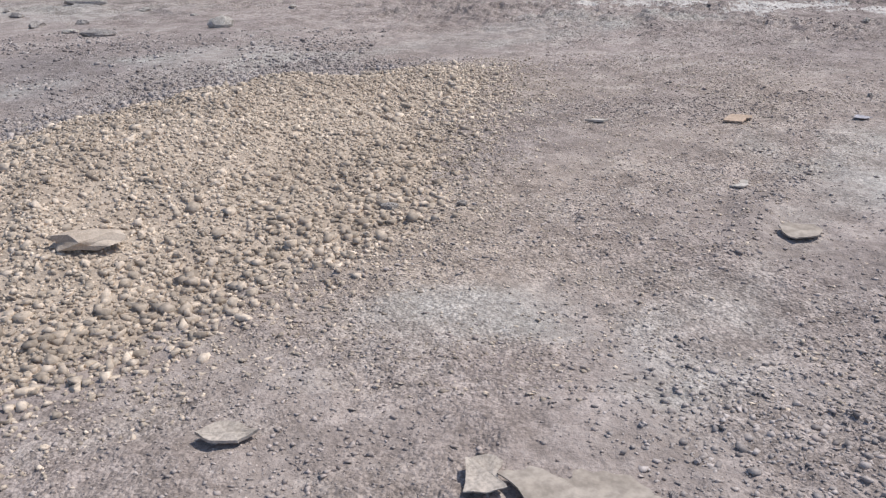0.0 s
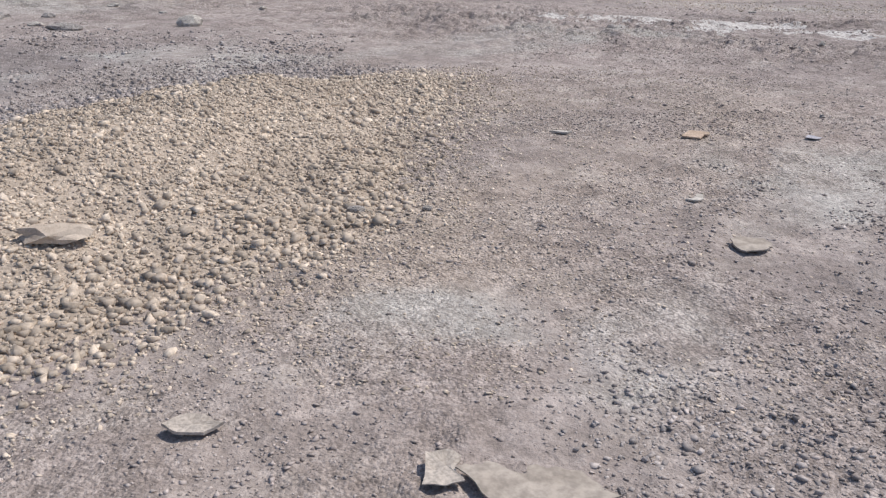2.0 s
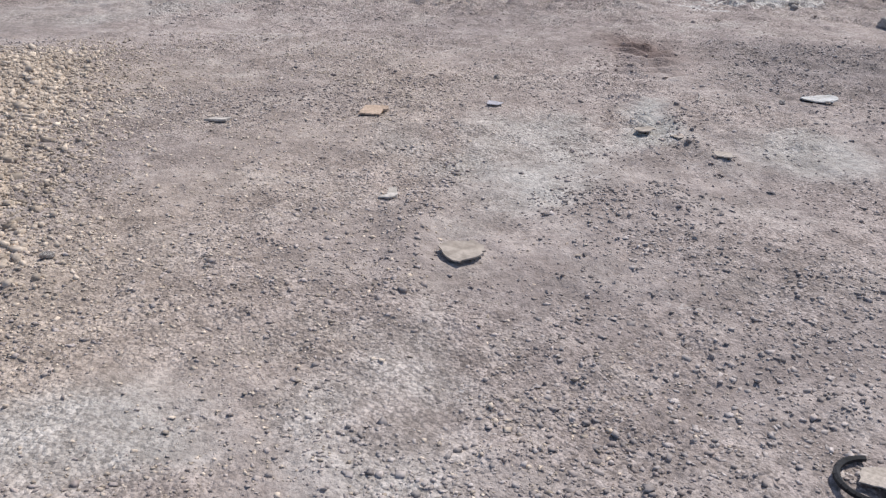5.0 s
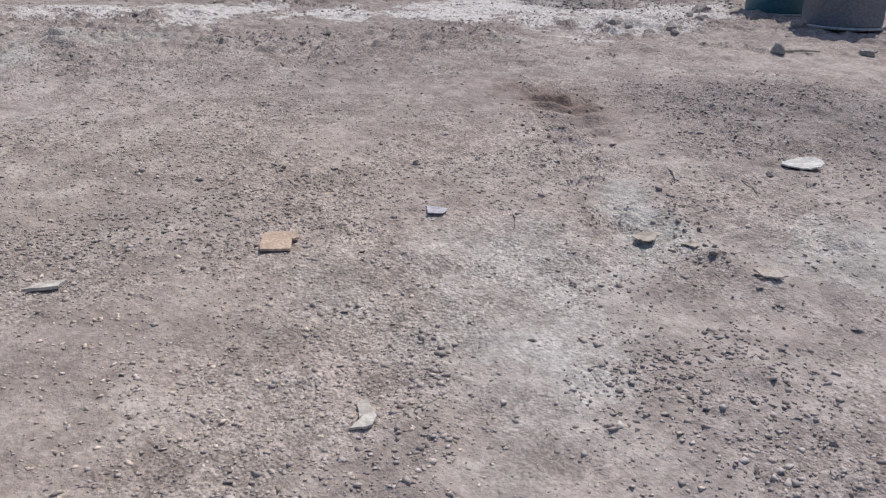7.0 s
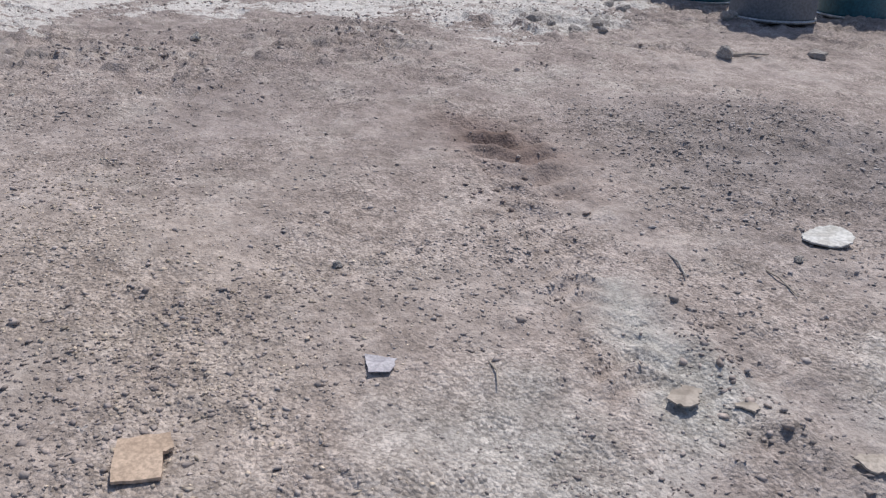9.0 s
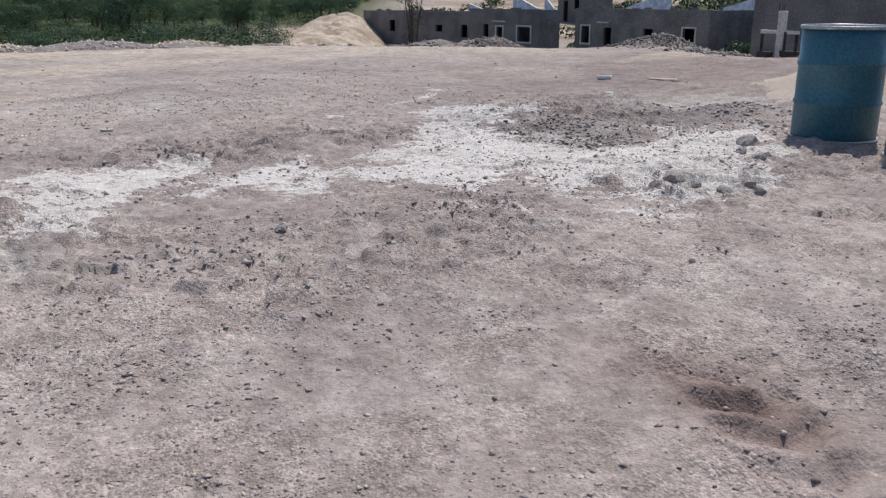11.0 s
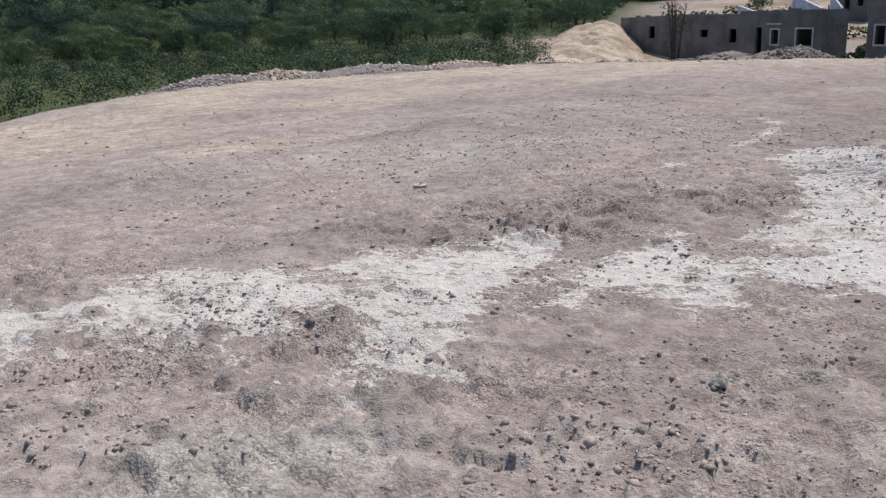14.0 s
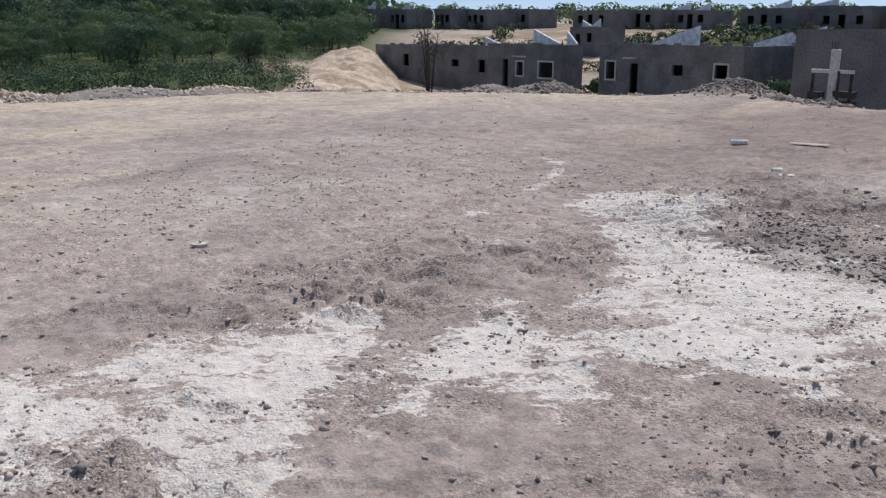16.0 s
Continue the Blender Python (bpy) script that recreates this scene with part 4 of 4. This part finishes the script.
# rubble thrown up along the field's edge
BERM = "rubble along the field edge"
for k, (x, y, rx, ry, h) in enumerate(((5.6, 23.6, 1.5, 0.9, 0.42), (7.0, 24.0, 1.6, 0.9, 0.48), (9.4, 24.0, 2.2, 1.0, 0.5), (11.4, 23.9, 1.8, 0.9, 0.42), (13.6, 23.6, 1.3, 0.9, 0.45), (15.2, 22.0, 1.5, 0.9, 0.35),
                                       (16.6, 20.9, 1.4, 0.9, 0.45), (17.6, 19.4, 1.5, 1.0, 0.5), (18.9, 18.3, 1.2, 0.9, 0.42), (20.6, 16.9, 1.9, 1.6, 0.95), (20.8, 15.2, 1.3, 1.1, 0.4), (19.6, 13.6, 1.4, 0.7, 0.16), (20.2, 12.2, 1.4, 0.8, 0.16))):
    mound = heap_patch("rubble_mound", x, y, rx, ry, 0.34 * h + 0.05, M_MOUND, "mound of broken grey stone and rubble", "rubble mound", 120 + 5 * k, 44)
    mound["group"] = BERM
    r = np.random.default_rng(200 + k)
    n = 2600
    px, py = x + rx * r.normal(0, 0.45, n), y + ry * r.normal(0, 0.45, n)
    rr = np.clip(1 - np.hypot((px - x) / rx, (py - y) / ry), 0, 1)
    loose = stone_cloud("rubble", px, py, ground_z(px, py) + (0.34 * h + 0.05) * rr * 1.1, np.clip(r.lognormal(-3.75, 0.5, n), 0.012, 0.085), M_RUBBLE if k > 5 else M_STONE if k % 2 else M_GREY_STONE, 300 + k, 0.75, True)
    loose.parent = mound
    tagged(loose, kind="stuff")


def rock(x, y, s, material, label, squash=(1, 0.85, 0.7), turn=0.0, seed=1):
    s *= 0.62
    ob = new("rock", rock_mesh("rock", seed, material, squash, 0.34, 2))
    ob.matrix_basis = Matrix.LocRotScale((x, y, at_ground(x, y) + 0.3 * s * squash[2]), Euler((0, 0, turn)), (s, s, s))
    return tagged(ob, label, "rock")


for k, (x, y, s) in enumerate(((7.72, 6.58, 0.13), (7.87, 6.33, 0.09), (8.06, 6.30, 0.10), (7.70, 6.44, 0.07), (8.08, 5.23, 0.10), (8.71, 4.94, 0.11), (9.34, 6.05, 0.13), (9.22, 5.82, 0.08), (8.92, 6.93, 0.08), (9.22, 7.07, 0.14), (8.87, 6.73, 0.12), (7.98, 6.18, 0.07))):
    rock(x, y, s, M_ROCK, "grey lump of rock dusted with lime", (1, random.uniform(0.7, 1), random.uniform(0.55, 0.8)), random.uniform(0, 6), 60 + k)
rock(5.36, 7.18, 0.047, M_PALE_ROCK, "small round grey rock on the dirt", (1, 1, 0.9), 0, 80)
rock(4.99, 6.98, 0.035, M_PALE_ROCK, "small white stone lying on the dirt", (1, 0.7, 0.5), 0.6, 81)
rock(4.93, 7.02, 0.03, M_ROCK, "small dark stone lying on the dirt", (1, 0.8, 0.8), 0, 82)
rock(4.10, 6.37, 0.03, M_PALE_ROCK, "small white stone lying on the dirt", (1, 0.6, 0.5), 1.2, 83)
rock(4.46, 4.17, 0.028, M_ROCK, "small dark stone lying on the dirt", (1, 0.9, 0.8), 0, 84)
rock(-0.56, 7.19, 0.20, M_PALE_ROCK, "large pale boulder lying on the dirt", (1, 0.7, 0.6), 0.3, 85)
rock(-1.61, 6.7, 0.17, M_ROCK, "grey rock lying beside loose gravel", (1.4, 0.6, 0.4), 0.2, 86)
for x, y, s in ((-2.2, 7.5, 0.12), (-1.9, 8.3, 0.09), (-2.6, 7.3, 0.15), (-3.2, 7.9, 0.13), (-2.0, 6.9, 0.1), (-1.2, 8.0, 0.08), (-3.6, 8.4, 0.14), (-0.3, 8.6, 0.09)):
    rock(x, y, s, M_ROCK if s > 0.1 else M_PALE_ROCK, "grey rubble piece lying on pale dirt", (1.3, 0.7, 0.5), x * 3, int(100 + s * 90))
rock(-2.94, 8.9, 0.25, M_ROCK, "grey rock lying on the dirt", (1.5, 0.6, 0.35), 0.1, 87)
rock(2.06, 2.32, 0.05, M_ROCK, "brown-grey stone at the rim of the gravel", (1.3, 0.8, 0.6), 0.0, 88)
rock(2.35, 2.38, 0.032, M_ROCK, "small brown stone beside the gravel heap", (1.2, 0.8, 0.7), 0.0, 89)
rock(5.72, 3.35, 0.03, M_ROCK, "small brown stone on the dirt", (1, 0.8, 0.8), 0.0, 90)

# ---- litter ----


def flat_piece(name, ring, thick, material, label, category, lift=0.012, curl=0.0, tilt=(0, 0), fray=0.003):
    """A thin cut sheet with an uneven rim, lying on the ground. ring: its corners on the plan."""
    cx, cy = sum(p[0] for p in ring) / len(ring), sum(p[1] for p in ring) / len(ring)
    bm = bmesh.new()
    pts = []
    for (ax, ay), (bx, by) in zip(ring, ring[1:] + ring[:1]):
        for k in range(4):
            s = k / 4
            pts.append((ax + (bx - ax) * s - cx + random.uniform(-fray, fray), ay + (by - ay) * s - cy + random.uniform(-fray, fray)))
    if sum(ax * by - bx * ay for (ax, ay), (bx, by) in zip(pts, pts[1:] + pts[:1])) < 0:
        pts.reverse()

    def rise(x, y):
        return curl * (x * 8) ** 2 * 0.1 + 0.03 * curl * noise.noise(Vector((x, y, 0)) * 30) + tilt[0] * x + tilt[1] * y

    layers = []
    for dz in (0, -thick):
        rim = [bm.verts.new((x, y, rise(x, y) + dz)) for x, y in pts]
        mid = [bm.verts.new((x * 0.5, y * 0.5, rise(x * 0.5, y * 0.5) + dz)) for x, y in pts]
        layers.append((rim, mid, bm.verts.new((0, 0, dz))))
    (rt, mt, ct), (rb, mb, cb) = layers
    for k in range(len(pts)):
        q = (k + 1) % len(pts)
        bm.faces.new((rt[k], rt[q], mt[q], mt[k]))
        bm.faces.new((mt[k], mt[q], ct))
        bm.faces.new((rb[q], rb[k], mb[k], mb[q]))
        bm.faces.new((mb[q], mb[k], cb))
        bm.faces.new((rb[k], rb[q], rt[q], rt[k]))
    ob = part(name, bm, material)
    ob.location = (cx, cy, at_ground(cx, cy) + lift)
    return tagged(ob, label, category)


flat_piece("cardboard_piece", [(3.57, 3.63), (3.63, 3.75), (3.73, 3.70), (3.72, 3.655), (3.695, 3.65), (3.66, 3.58)], 0.008, M_CARD, "torn brown cardboard scrap lying on the dirt", "cardboard", 0.022, 0, (0.06, 0.05))
flat_piece("paper_scrap", [(3.565, 2.215), (3.66, 2.205), (3.685, 2.14), (3.66, 2.10), (3.585, 2.06), (3.545, 2.08), (3.53, 2.19)], 0.005, M_CEMENTBAG, "torn ragged tan sack paper scrap on gravel", "paper", 0.014, 0.0, (0.02, 0.03), 0.007)
flat_piece("paper_scrap", [(2.55, 0.72), (2.60, 0.735), (2.635, 0.71), (2.625, 0.66), (2.65, 0.62), (2.56, 0.60)], 0.003, M_PAPER, "crumpled pale paper scrap on the dirt", "paper", 0.020, 0.25, (0.04, 0.05))
flat_piece("sack_piece", [(2.63, 0.66), (2.70, 0.70), (2.77, 0.66), (2.80, 0.70), (2.90, 0.69), (2.98, 0.60), (2.85, 0.53), (2.70, 0.56)], 0.004, M_CEMENTBAG, "torn tan sack paper half buried in dirt", "sack", 0.003, 0.03, (0, 0), 0.008)
flat_piece("shell_shard", [(1.89, 0.775), (1.93, 0.83), (1.98, 0.83), (2.04, 0.80), (2.0, 0.76), (1.94, 0.755)], 0.008, M_PAPER, "pale curved shard lying on the dirt", "shard", 0.022, 0.2, (0, 0.1))
flat_piece("wrapper", [(4.21, 3.64), (4.255, 3.715), (4.29, 3.67), (4.31, 3.65), (4.26, 3.61)], 0.002, M_VIOLET, "crumpled silvery violet wrapper on the dirt", "wrapper", 0.009, 0.1)
flat_piece("tile_shard", [(2.86, 3.69), (2.92, 3.72), (2.99, 3.71), (2.96, 3.67)], 0.01, M_PALE_ROCK, "flat pale stone flake on the dirt", "stone flake", 0.014)
flat_piece("lime_flake", [(3.44, 2.655), (3.48, 2.68), (3.51, 2.75), (3.54, 2.75), (3.52, 2.67), (3.49, 2.64)], 0.006, M_PALE_ROCK, "crushed white flake pressed into the dirt", "stone flake", 0.010)
flat_piece("sack_scrap", [(4.75, 3.14), (4.79, 3.155), (4.83, 3.15), (4.86, 3.11), (4.83, 3.10), (4.80, 3.08), (4.76, 3.09)], 0.004, M_CEMENTBAG, "curled dry sack scrap half buried in the dirt", "scrap", 0.010, 0.08, (0.05, 0.03), 0.006)
flat_piece("sack_scrap", [(4.88, 3.03), (4.92, 3.03), (4.93, 2.99), (4.90, 2.98)], 0.004, M_CEMENTBAG, "small dry torn sack scrap on the dirt", "scrap", 0.009, 0.06, (0.03, 0.05), 0.005)
flat_piece("sack_scrap", [(4.92, 2.75), (4.95, 2.74), (4.98, 2.71), (4.97, 2.66), (4.93, 2.67), (4.90, 2.71)], 0.005, M_PAPER, "broken pale sack scrap on the dirt", "scrap", 0.012, 0.06, (0.05, 0.08), 0.007)
slab = new("stone_slab", rock_mesh("stone_slab", 141, M_STONE_OB, (1, 0.55, 0.28), 0.4, 2))
slab.matrix_basis = Matrix.LocRotScale((1.12, 1.70, at_ground(1.12, 1.70) + float(heap_height(np.array([1.12]), np.array([1.70]))[0]) + 0.03), Euler((0.12, 0.1, 0.5)), (0.115, 0.115, 0.115))
tagged(slab, "flat cream limestone slab lying on gravel", "stone slab")


def lid(x, y, r, material, label, name="lid", lift=0.018):
    base = new(name)
    base.location = (x, y, at_ground(x, y) + lift)
    base.rotation_euler = (0.06, -0.05, 0.4)
    tagged(base, label, "lid")
    bm = bmesh.new()
    rings = []
    for rad, z in ((r * 0.86, 0.004), (r * 0.9, 0.008), (r, 0.009), (r, 0.0), (r * 0.97, -0.008)):
        rings.append([bm.verts.new((rad * math.cos(2 * math.pi * k / 36), rad * math.sin(2 * math.pi * k / 36), z)) for k in range(36)])
    bm.faces.new(rings[0])
    for lo, hi in zip(rings, rings[1:]):
        for k in range(36):
            bm.faces.new((lo[k], lo[(k + 1) % 36], hi[(k + 1) % 36], hi[k]))
    bmesh.ops.recalc_face_normals(bm, faces=bm.faces)
    part("disc", bm, material, base)
    bm = bmesh.new()
    bmesh.ops.create_cone(bm, cap_ends=True, segments=16, radius1=r * 0.18, radius2=r * 0.15, depth=0.012, matrix=Matrix.Translation((r * 0.2, 0, 0.014)))
    part("boss", bm, material, base)
    return base


flat_piece("plastic_lid", [(5.98 + 0.098 * math.cos(a) * (1 + 0.10 * math.sin(3 * a)), 3.385 + 0.085 * math.sin(a) * (1 + 0.08 * math.cos(2 * a))) for a in np.linspace(0, 2 * math.pi, 12, endpoint=False)],
           0.006, M_PLASTIC, "dusty crumpled white plastic lid lying on dark gravel", "lid", 0.022, 0.12, (0.05, -0.04))
lid(5.58, 10.78, 0.052, M_PALE_ROCK, "dusty round tan lid lying on the dirt")


def hose_ring(x, y, r):
    base = bmesh.new()
    pts = [(r * math.cos(a), r * 0.9 * math.sin(a)) for a in np.linspace(1.2, 5.6, 22)]
    for (ax, ay), (bx, by) in zip(pts, pts[1:]):
        tube(base, (ax, ay, 0), (bx, by, 0), 0.008, 0.008, 6)
    ob = part("rubber_strip", base, M_RUBBER)
    ob.location = (x, y, at_ground(x, y) + 0.012)
    return tagged(ob, "bent black rubber strip lying on the dirt", "rubber strip")


hose_ring(4.13, 0.90, 0.085)
flat_piece("paper_scrap", [(4.08, 0.90), (4.12, 0.94), (4.19, 0.92), (4.2, 0.87), (4.12, 0.86)], 0.003, M_PAPER, "pale paper scrap beside a rubber strip", "paper", 0.02)


def stick(a, b, r, label, material=None):
    bm = bmesh.new()
    mid = Vector(((a[0] + b[0]) / 2 + 0.01, (a[1] + b[1]) / 2, 0))
    tube(bm, (a[0] - mid.x, a[1] - mid.y, 0), (0, 0, 0.006), r, r * 0.9, 6)
    tube(bm, (0, 0, 0.006), (b[0] - mid.x, b[1] - mid.y, 0), r * 0.9, r * 0.6, 6)
    ob = part("stick", bm, material or M_BARK)
    ob.location = (mid.x, mid.y, at_ground(mid.x, mid.y) + r + 0.001)
    return tagged(ob, label, "stick")


stick((5.42, 3.65), (5.32, 3.50), 0.0045, "thin dry grey stick lying on the dirt", M_ROCK)
stick((5.60, 3.42), (5.50, 3.22), 0.004, "thin dry stalk lying on gravel", M_CEMENTBAG)
stick((4.51, 3.52), (4.45, 3.42), 0.003, "thin pale twig lying on the dirt", M_CEMENTBAG)
stick((8.12, 5.22), (8.38, 5.10), 0.011, "dry cut stick lying beside rocks", M_CEMENTBAG)


def foam_block(x, y, w, d, h, turn, label):
    bm = bmesh.new()
    box(bm, (-w / 2, -d / 2, 0), (w / 2, d / 2, h), None, 0.008)
    bmesh.ops.bevel(bm, geom=bm.edges[:], offset=0.012, segments=1, affect="EDGES")
    ob = part("white_block", bm, M_FOAM)
    ob.matrix_basis = Matrix.LocRotScale((x, y, at_ground(x, y)), Euler((0, 0, turn)), None)
    return tagged(ob, label, "block")


foam_block(12.55, 11.5, 0.20, 0.09, 0.06, 2.2, "white foam block lying on dark dirt")
foam_block(11.13, 10.16, 0.10, 0.07, 0.05, 2.0, "small white litter block on the dirt")
flat_piece("paper_scrap", [(10.65, 9.84), (10.72, 9.9), (10.80, 9.80), (10.74, 9.75)], 0.004, M_PLASTIC, "white paper scrap lying on the dirt", "paper", 0.02)
flat_piece("paper_scrap", [(12.95, 11.1), (13.05, 11.14), (13.25, 10.75), (13.1, 10.72)], 0.004, M_PAPER, "flat pale board lying on the dirt", "paper", 0.02)

# ---- plants ----


def leaf_cloud(rng, lobes, count, size, squash=0.8):
    """Verts and quads of many small leaf clumps on the skin of several lobes."""
    w = np.array([l[3] ** 2 for l in lobes])
    which = rng.choice(len(lobes), count, p=w / w.sum())
    L = np.array(lobes)[which]
    d = rng.normal(size=(count, 3))
    d[:, 2] = d[:, 2] * 0.8 + 0.25
    d /= np.linalg.norm(d, axis=1)[:, None]
    c = L[:, :3] + d * (L[:, 3] * rng.uniform(0.78, 1.10, count))[:, None] * np.array([1, 1, squash])
    n = d + rng.normal(0, 0.26, (count, 3))
    n /= np.linalg.norm(n, axis=1)[:, None]
    u = np.cross(n, rng.normal(size=(count, 3)))
    u /= np.linalg.norm(u, axis=1)[:, None]
    v = np.cross(n, u)
    s = (size * rng.uniform(0.5, 1.3, count))[:, None]
    bend = n * s * 0.25
    quad = np.stack([c - u * s - bend, c - v * s * 0.55, c + u * s - bend, c + v * s * 0.55], 1)
    return quad.reshape(-1, 3), np.arange(4 * count).reshape(-1, 4)


def tree_lobes(rng, height, spread, n):
    out = [(0, 0, height * 0.72, spread * 0.55)]
    for _ in range(n):
        a, r = rng.uniform(0, 2 * np.pi), spread * rng.uniform(0.35, 0.85)
        out.append((r * math.cos(a), r * math.sin(a), height * rng.uniform(0.25, 0.9), spread * rng.uniform(0.26, 0.5)))
    return out


def tree(seed, height, spread, leaf, label, leaves, size):
    rng = np.random.default_rng(seed)
    base = new("tree")
    tagged(base, label, "tree", "trees below the field")
    lobes = tree_lobes(rng, height, spread, 13)
    bm = bmesh.new()
    tube(bm, (0, 0, -0.3), (0.05, 0.05, height * 0.45), 0.16, 0.10, 8)
    for l in lobes[1:7]:
        tube(bm, (0.03, 0.03, height * 0.3), (l[0] * 0.9, l[1] * 0.9, l[2]), 0.07, 0.02, 6)
    part("trunk", bm, M_BARK, base)
    v, q = leaf_cloud(rng, lobes, leaves, size)
    crown = new("crown", from_arrays("crown", v, q, leaf))
    crown.parent = base
    return base


def on_level(x, y):
    return float(level(np.array([x]), np.array([y]))[0])


tree_rng = random.Random(12)
near_spots, far_spots = [], []
for spots, want, lo, hi, gap in ((near_spots, 120, 56, 92, 2.1), (far_spots, 165, 86, 170, 3.4)):
    for _ in range(5000):
        if len(spots) >= want:
            break
        a, r = radians(tree_rng.uniform(-12, 66)), tree_rng.uniform(lo, hi)
        x, y = 4 + r * math.sin(a), 6 + r * math.cos(a)
        if float(outside(np.array([x]), np.array([y]), FIELD)[0]) < 7 or x - 0.68 * y > -3.5:
            continue
        if math.hypot(x - 33, y - 52) < 7.5 or (r < 66 and a > radians(28.5)):
            continue
        if all(math.hypot(x - p[0], y - p[1]) > gap for p in spots):
            spots.append((x, y))
for spots, seeds, leaves, size in ((near_spots, range(500, 506), 4200, 0.10), (far_spots, range(510, 515), 1700, 0.17)):
    kinds = []
    for k, s in enumerate(seeds):
        dark = k % 2 == 0
        kinds.append(tree(s, 3.8 + 0.4 * k, 2.0 + 0.28 * k, M_LEAF_DARK if dark else M_LEAF,
                          "dense dark green tree in the valley" if dark else "broad light green tree in the valley", leaves, size))
    for k, (x, y) in enumerate(spots):
        m = Matrix.LocRotScale((x, y, on_level(x, y)), Euler((0, 0, tree_rng.uniform(0, 6.3))), None)
        if k < len(kinds):
            ob = kinds[k]
            ob.matrix_basis = m
        else:
            ob = copy_thing(kinds[k % len(kinds)], m)
        s = tree_rng.uniform(0.30, 0.68) if spots is near_spots else tree_rng.uniform(0.45, 0.95)
        ob.scale = (s * tree_rng.uniform(0.9, 1.15), s, s * tree_rng.uniform(0.85, 1.1))

# scrub on the slope just below the field, and the far wooded hills
rng = np.random.default_rng(77)


def growth(name, n, rmin, rmax, amin, amax, size, lobe, leaf, seed, label, test, per=26):
    r = np.random.default_rng(seed)
    a, d = np.radians(r.uniform(amin, amax, n)), np.sqrt(r.uniform(rmin**2, rmax**2, n))
    x, y = 4 + d * np.sin(a), 6 + d * np.cos(a)
    ok = test(x, y)
    x, y = x[ok], y[ok]
    z = level(x, y)
    s = lobe * r.uniform(0.6, 1.35, len(x))
    lobes = np.stack([x, y, z + s * 0.5, s], -1)
    v, q = leaf_cloud(r, [tuple(l) for l in lobes], per * len(lobes), size)
    return tagged(new(name, from_arrays(name, v, q, leaf)), label, "vegetation", kind="stuff")


valley = lambda lo: (lambda x, y: (outside(x, y, FIELD) > lo) & (x - 0.68 * y < -3) & (np.hypot(x - 34, y - 52) > 6.0) & ~((np.hypot(x - 4, y - 6) < 64) & (np.arctan2(x - 4, y - 6) > radians(28.5))))
growth("scrub", 900, 26, 58, -20, 42, 0.05, 0.45, M_WEED, 31, "low green scrub on the slope below the field", valley(2.0), 100)
growth("scrub", 520, 36, 80, -20, 50, 0.055, 0.55, M_LEAF_DARK, 32, "dense dark green bushes on the valley slope", valley(4.0), 170)
growth("far_woods", 700, 84, 150, -14, 45, 0.20, 1.35, M_LEAF_DARK, 36, "dark green trees up the valley side", valley(4.0), 260)
growth("far_woods", 1400, 120, 330, -14, 100, 0.75, 3.6, M_LEAF_DARK, 33, "dark green woods on the far hills", lambda x, y: x - 0.68 * y < -2, 34)
growth("far_woods", 420, 170, 420, 35, 100, 0.8, 3.2, M_LEAF_DARK, 34, "green woods behind the far estate", lambda x, y: x - 0.68 * y >= -2, 30)
growth("scrub", 1300, 50, 110, 36, 76, 0.16, 0.6, M_WEED, 35, "dry green weeds on the sandy slope", lambda x, y: (x > 50) & (x > 48) & (fbm(x, y, 0.1, 2, 85) > -0.05), 30)


def bush(x, y, s, leaf, label, seed, count=900):
    r = np.random.default_rng(seed)
    base = new("bush")
    base.location = (x, y, on_level(x, y))
    tagged(base, label, "bush")
    lobes = [(r.uniform(-s, s) * 0.7, r.uniform(-s, s) * 0.7, s * r.uniform(0.4, 1.1), s * r.uniform(0.35, 0.6)) for _ in range(7)]
    v, q = leaf_cloud(r, lobes, count, 0.11)
    crown = new("crown", from_arrays("crown", v, q, leaf))
    crown.parent = base
    bm = bmesh.new()
    for l in lobes:
        tube(bm, (0, 0, -0.1), l[:3], 0.04, 0.012, 5)
    part("stems", bm, M_BARK, base)
    return base


bush(40.5, 28.0, 1.3, M_LEAF, "green bush growing between the houses", 1)
bush(41.2, 26.8, 1.1, M_LEAF_DARK, "dark green bush growing beside a house", 2)
bush(40.3, 38.4, 0.9, M_WEED, "yellow-green bush in the gap between houses", 3)


def dead_tree(x, y, label):
    base = new("bare_tree")
    base.location = (x, y, on_level(x, y))
    tagged(base, label, "tree")
    r = random.Random(8)
    bm = bmesh.new()
    twigs = bmesh.new()
    for _ in range(6):
        a = r.uniform(0, 6.3)
        top = Vector((0.55 * math.cos(a), 0.7 * math.sin(a), r.uniform(3.0, 4.6)))
        tube(bm, (0.15 * math.cos(a), 0.15 * math.sin(a), -0.2), top * 0.6, 0.07, 0.045, 6)
        tube(bm, top * 0.6, top, 0.045, 0.015, 6)
        for _ in range(26):
            s = r.uniform(0.25, 1.0)
            p = top * s
            q = p + Vector((r.uniform(-0.4, 0.4), r.uniform(-0.45, 0.45), r.uniform(0.0, 0.5)))
            tube(twigs, p, q, 0.014, 0.005, 4)
    part("trunk", bm, M_BARK, base)
    tagged(part("twigs", twigs, M_BARK, base), kind="stuff")
    rr = np.random.default_rng(9)
    lobes = [(rr.uniform(-0.5, 0.5), rr.uniform(-0.6, 0.6), rr.uniform(0.3, 3.4), 0.45) for _ in range(9)]
    v, q = leaf_cloud(rr, lobes, 420, 0.07)
    dry = new("dry_leaves", from_arrays("dry_leaves", v, q, M_BARK))
    dry.parent = base


dead_tree(36.6, 49.6, "dry brown leafless tree against the house wall")
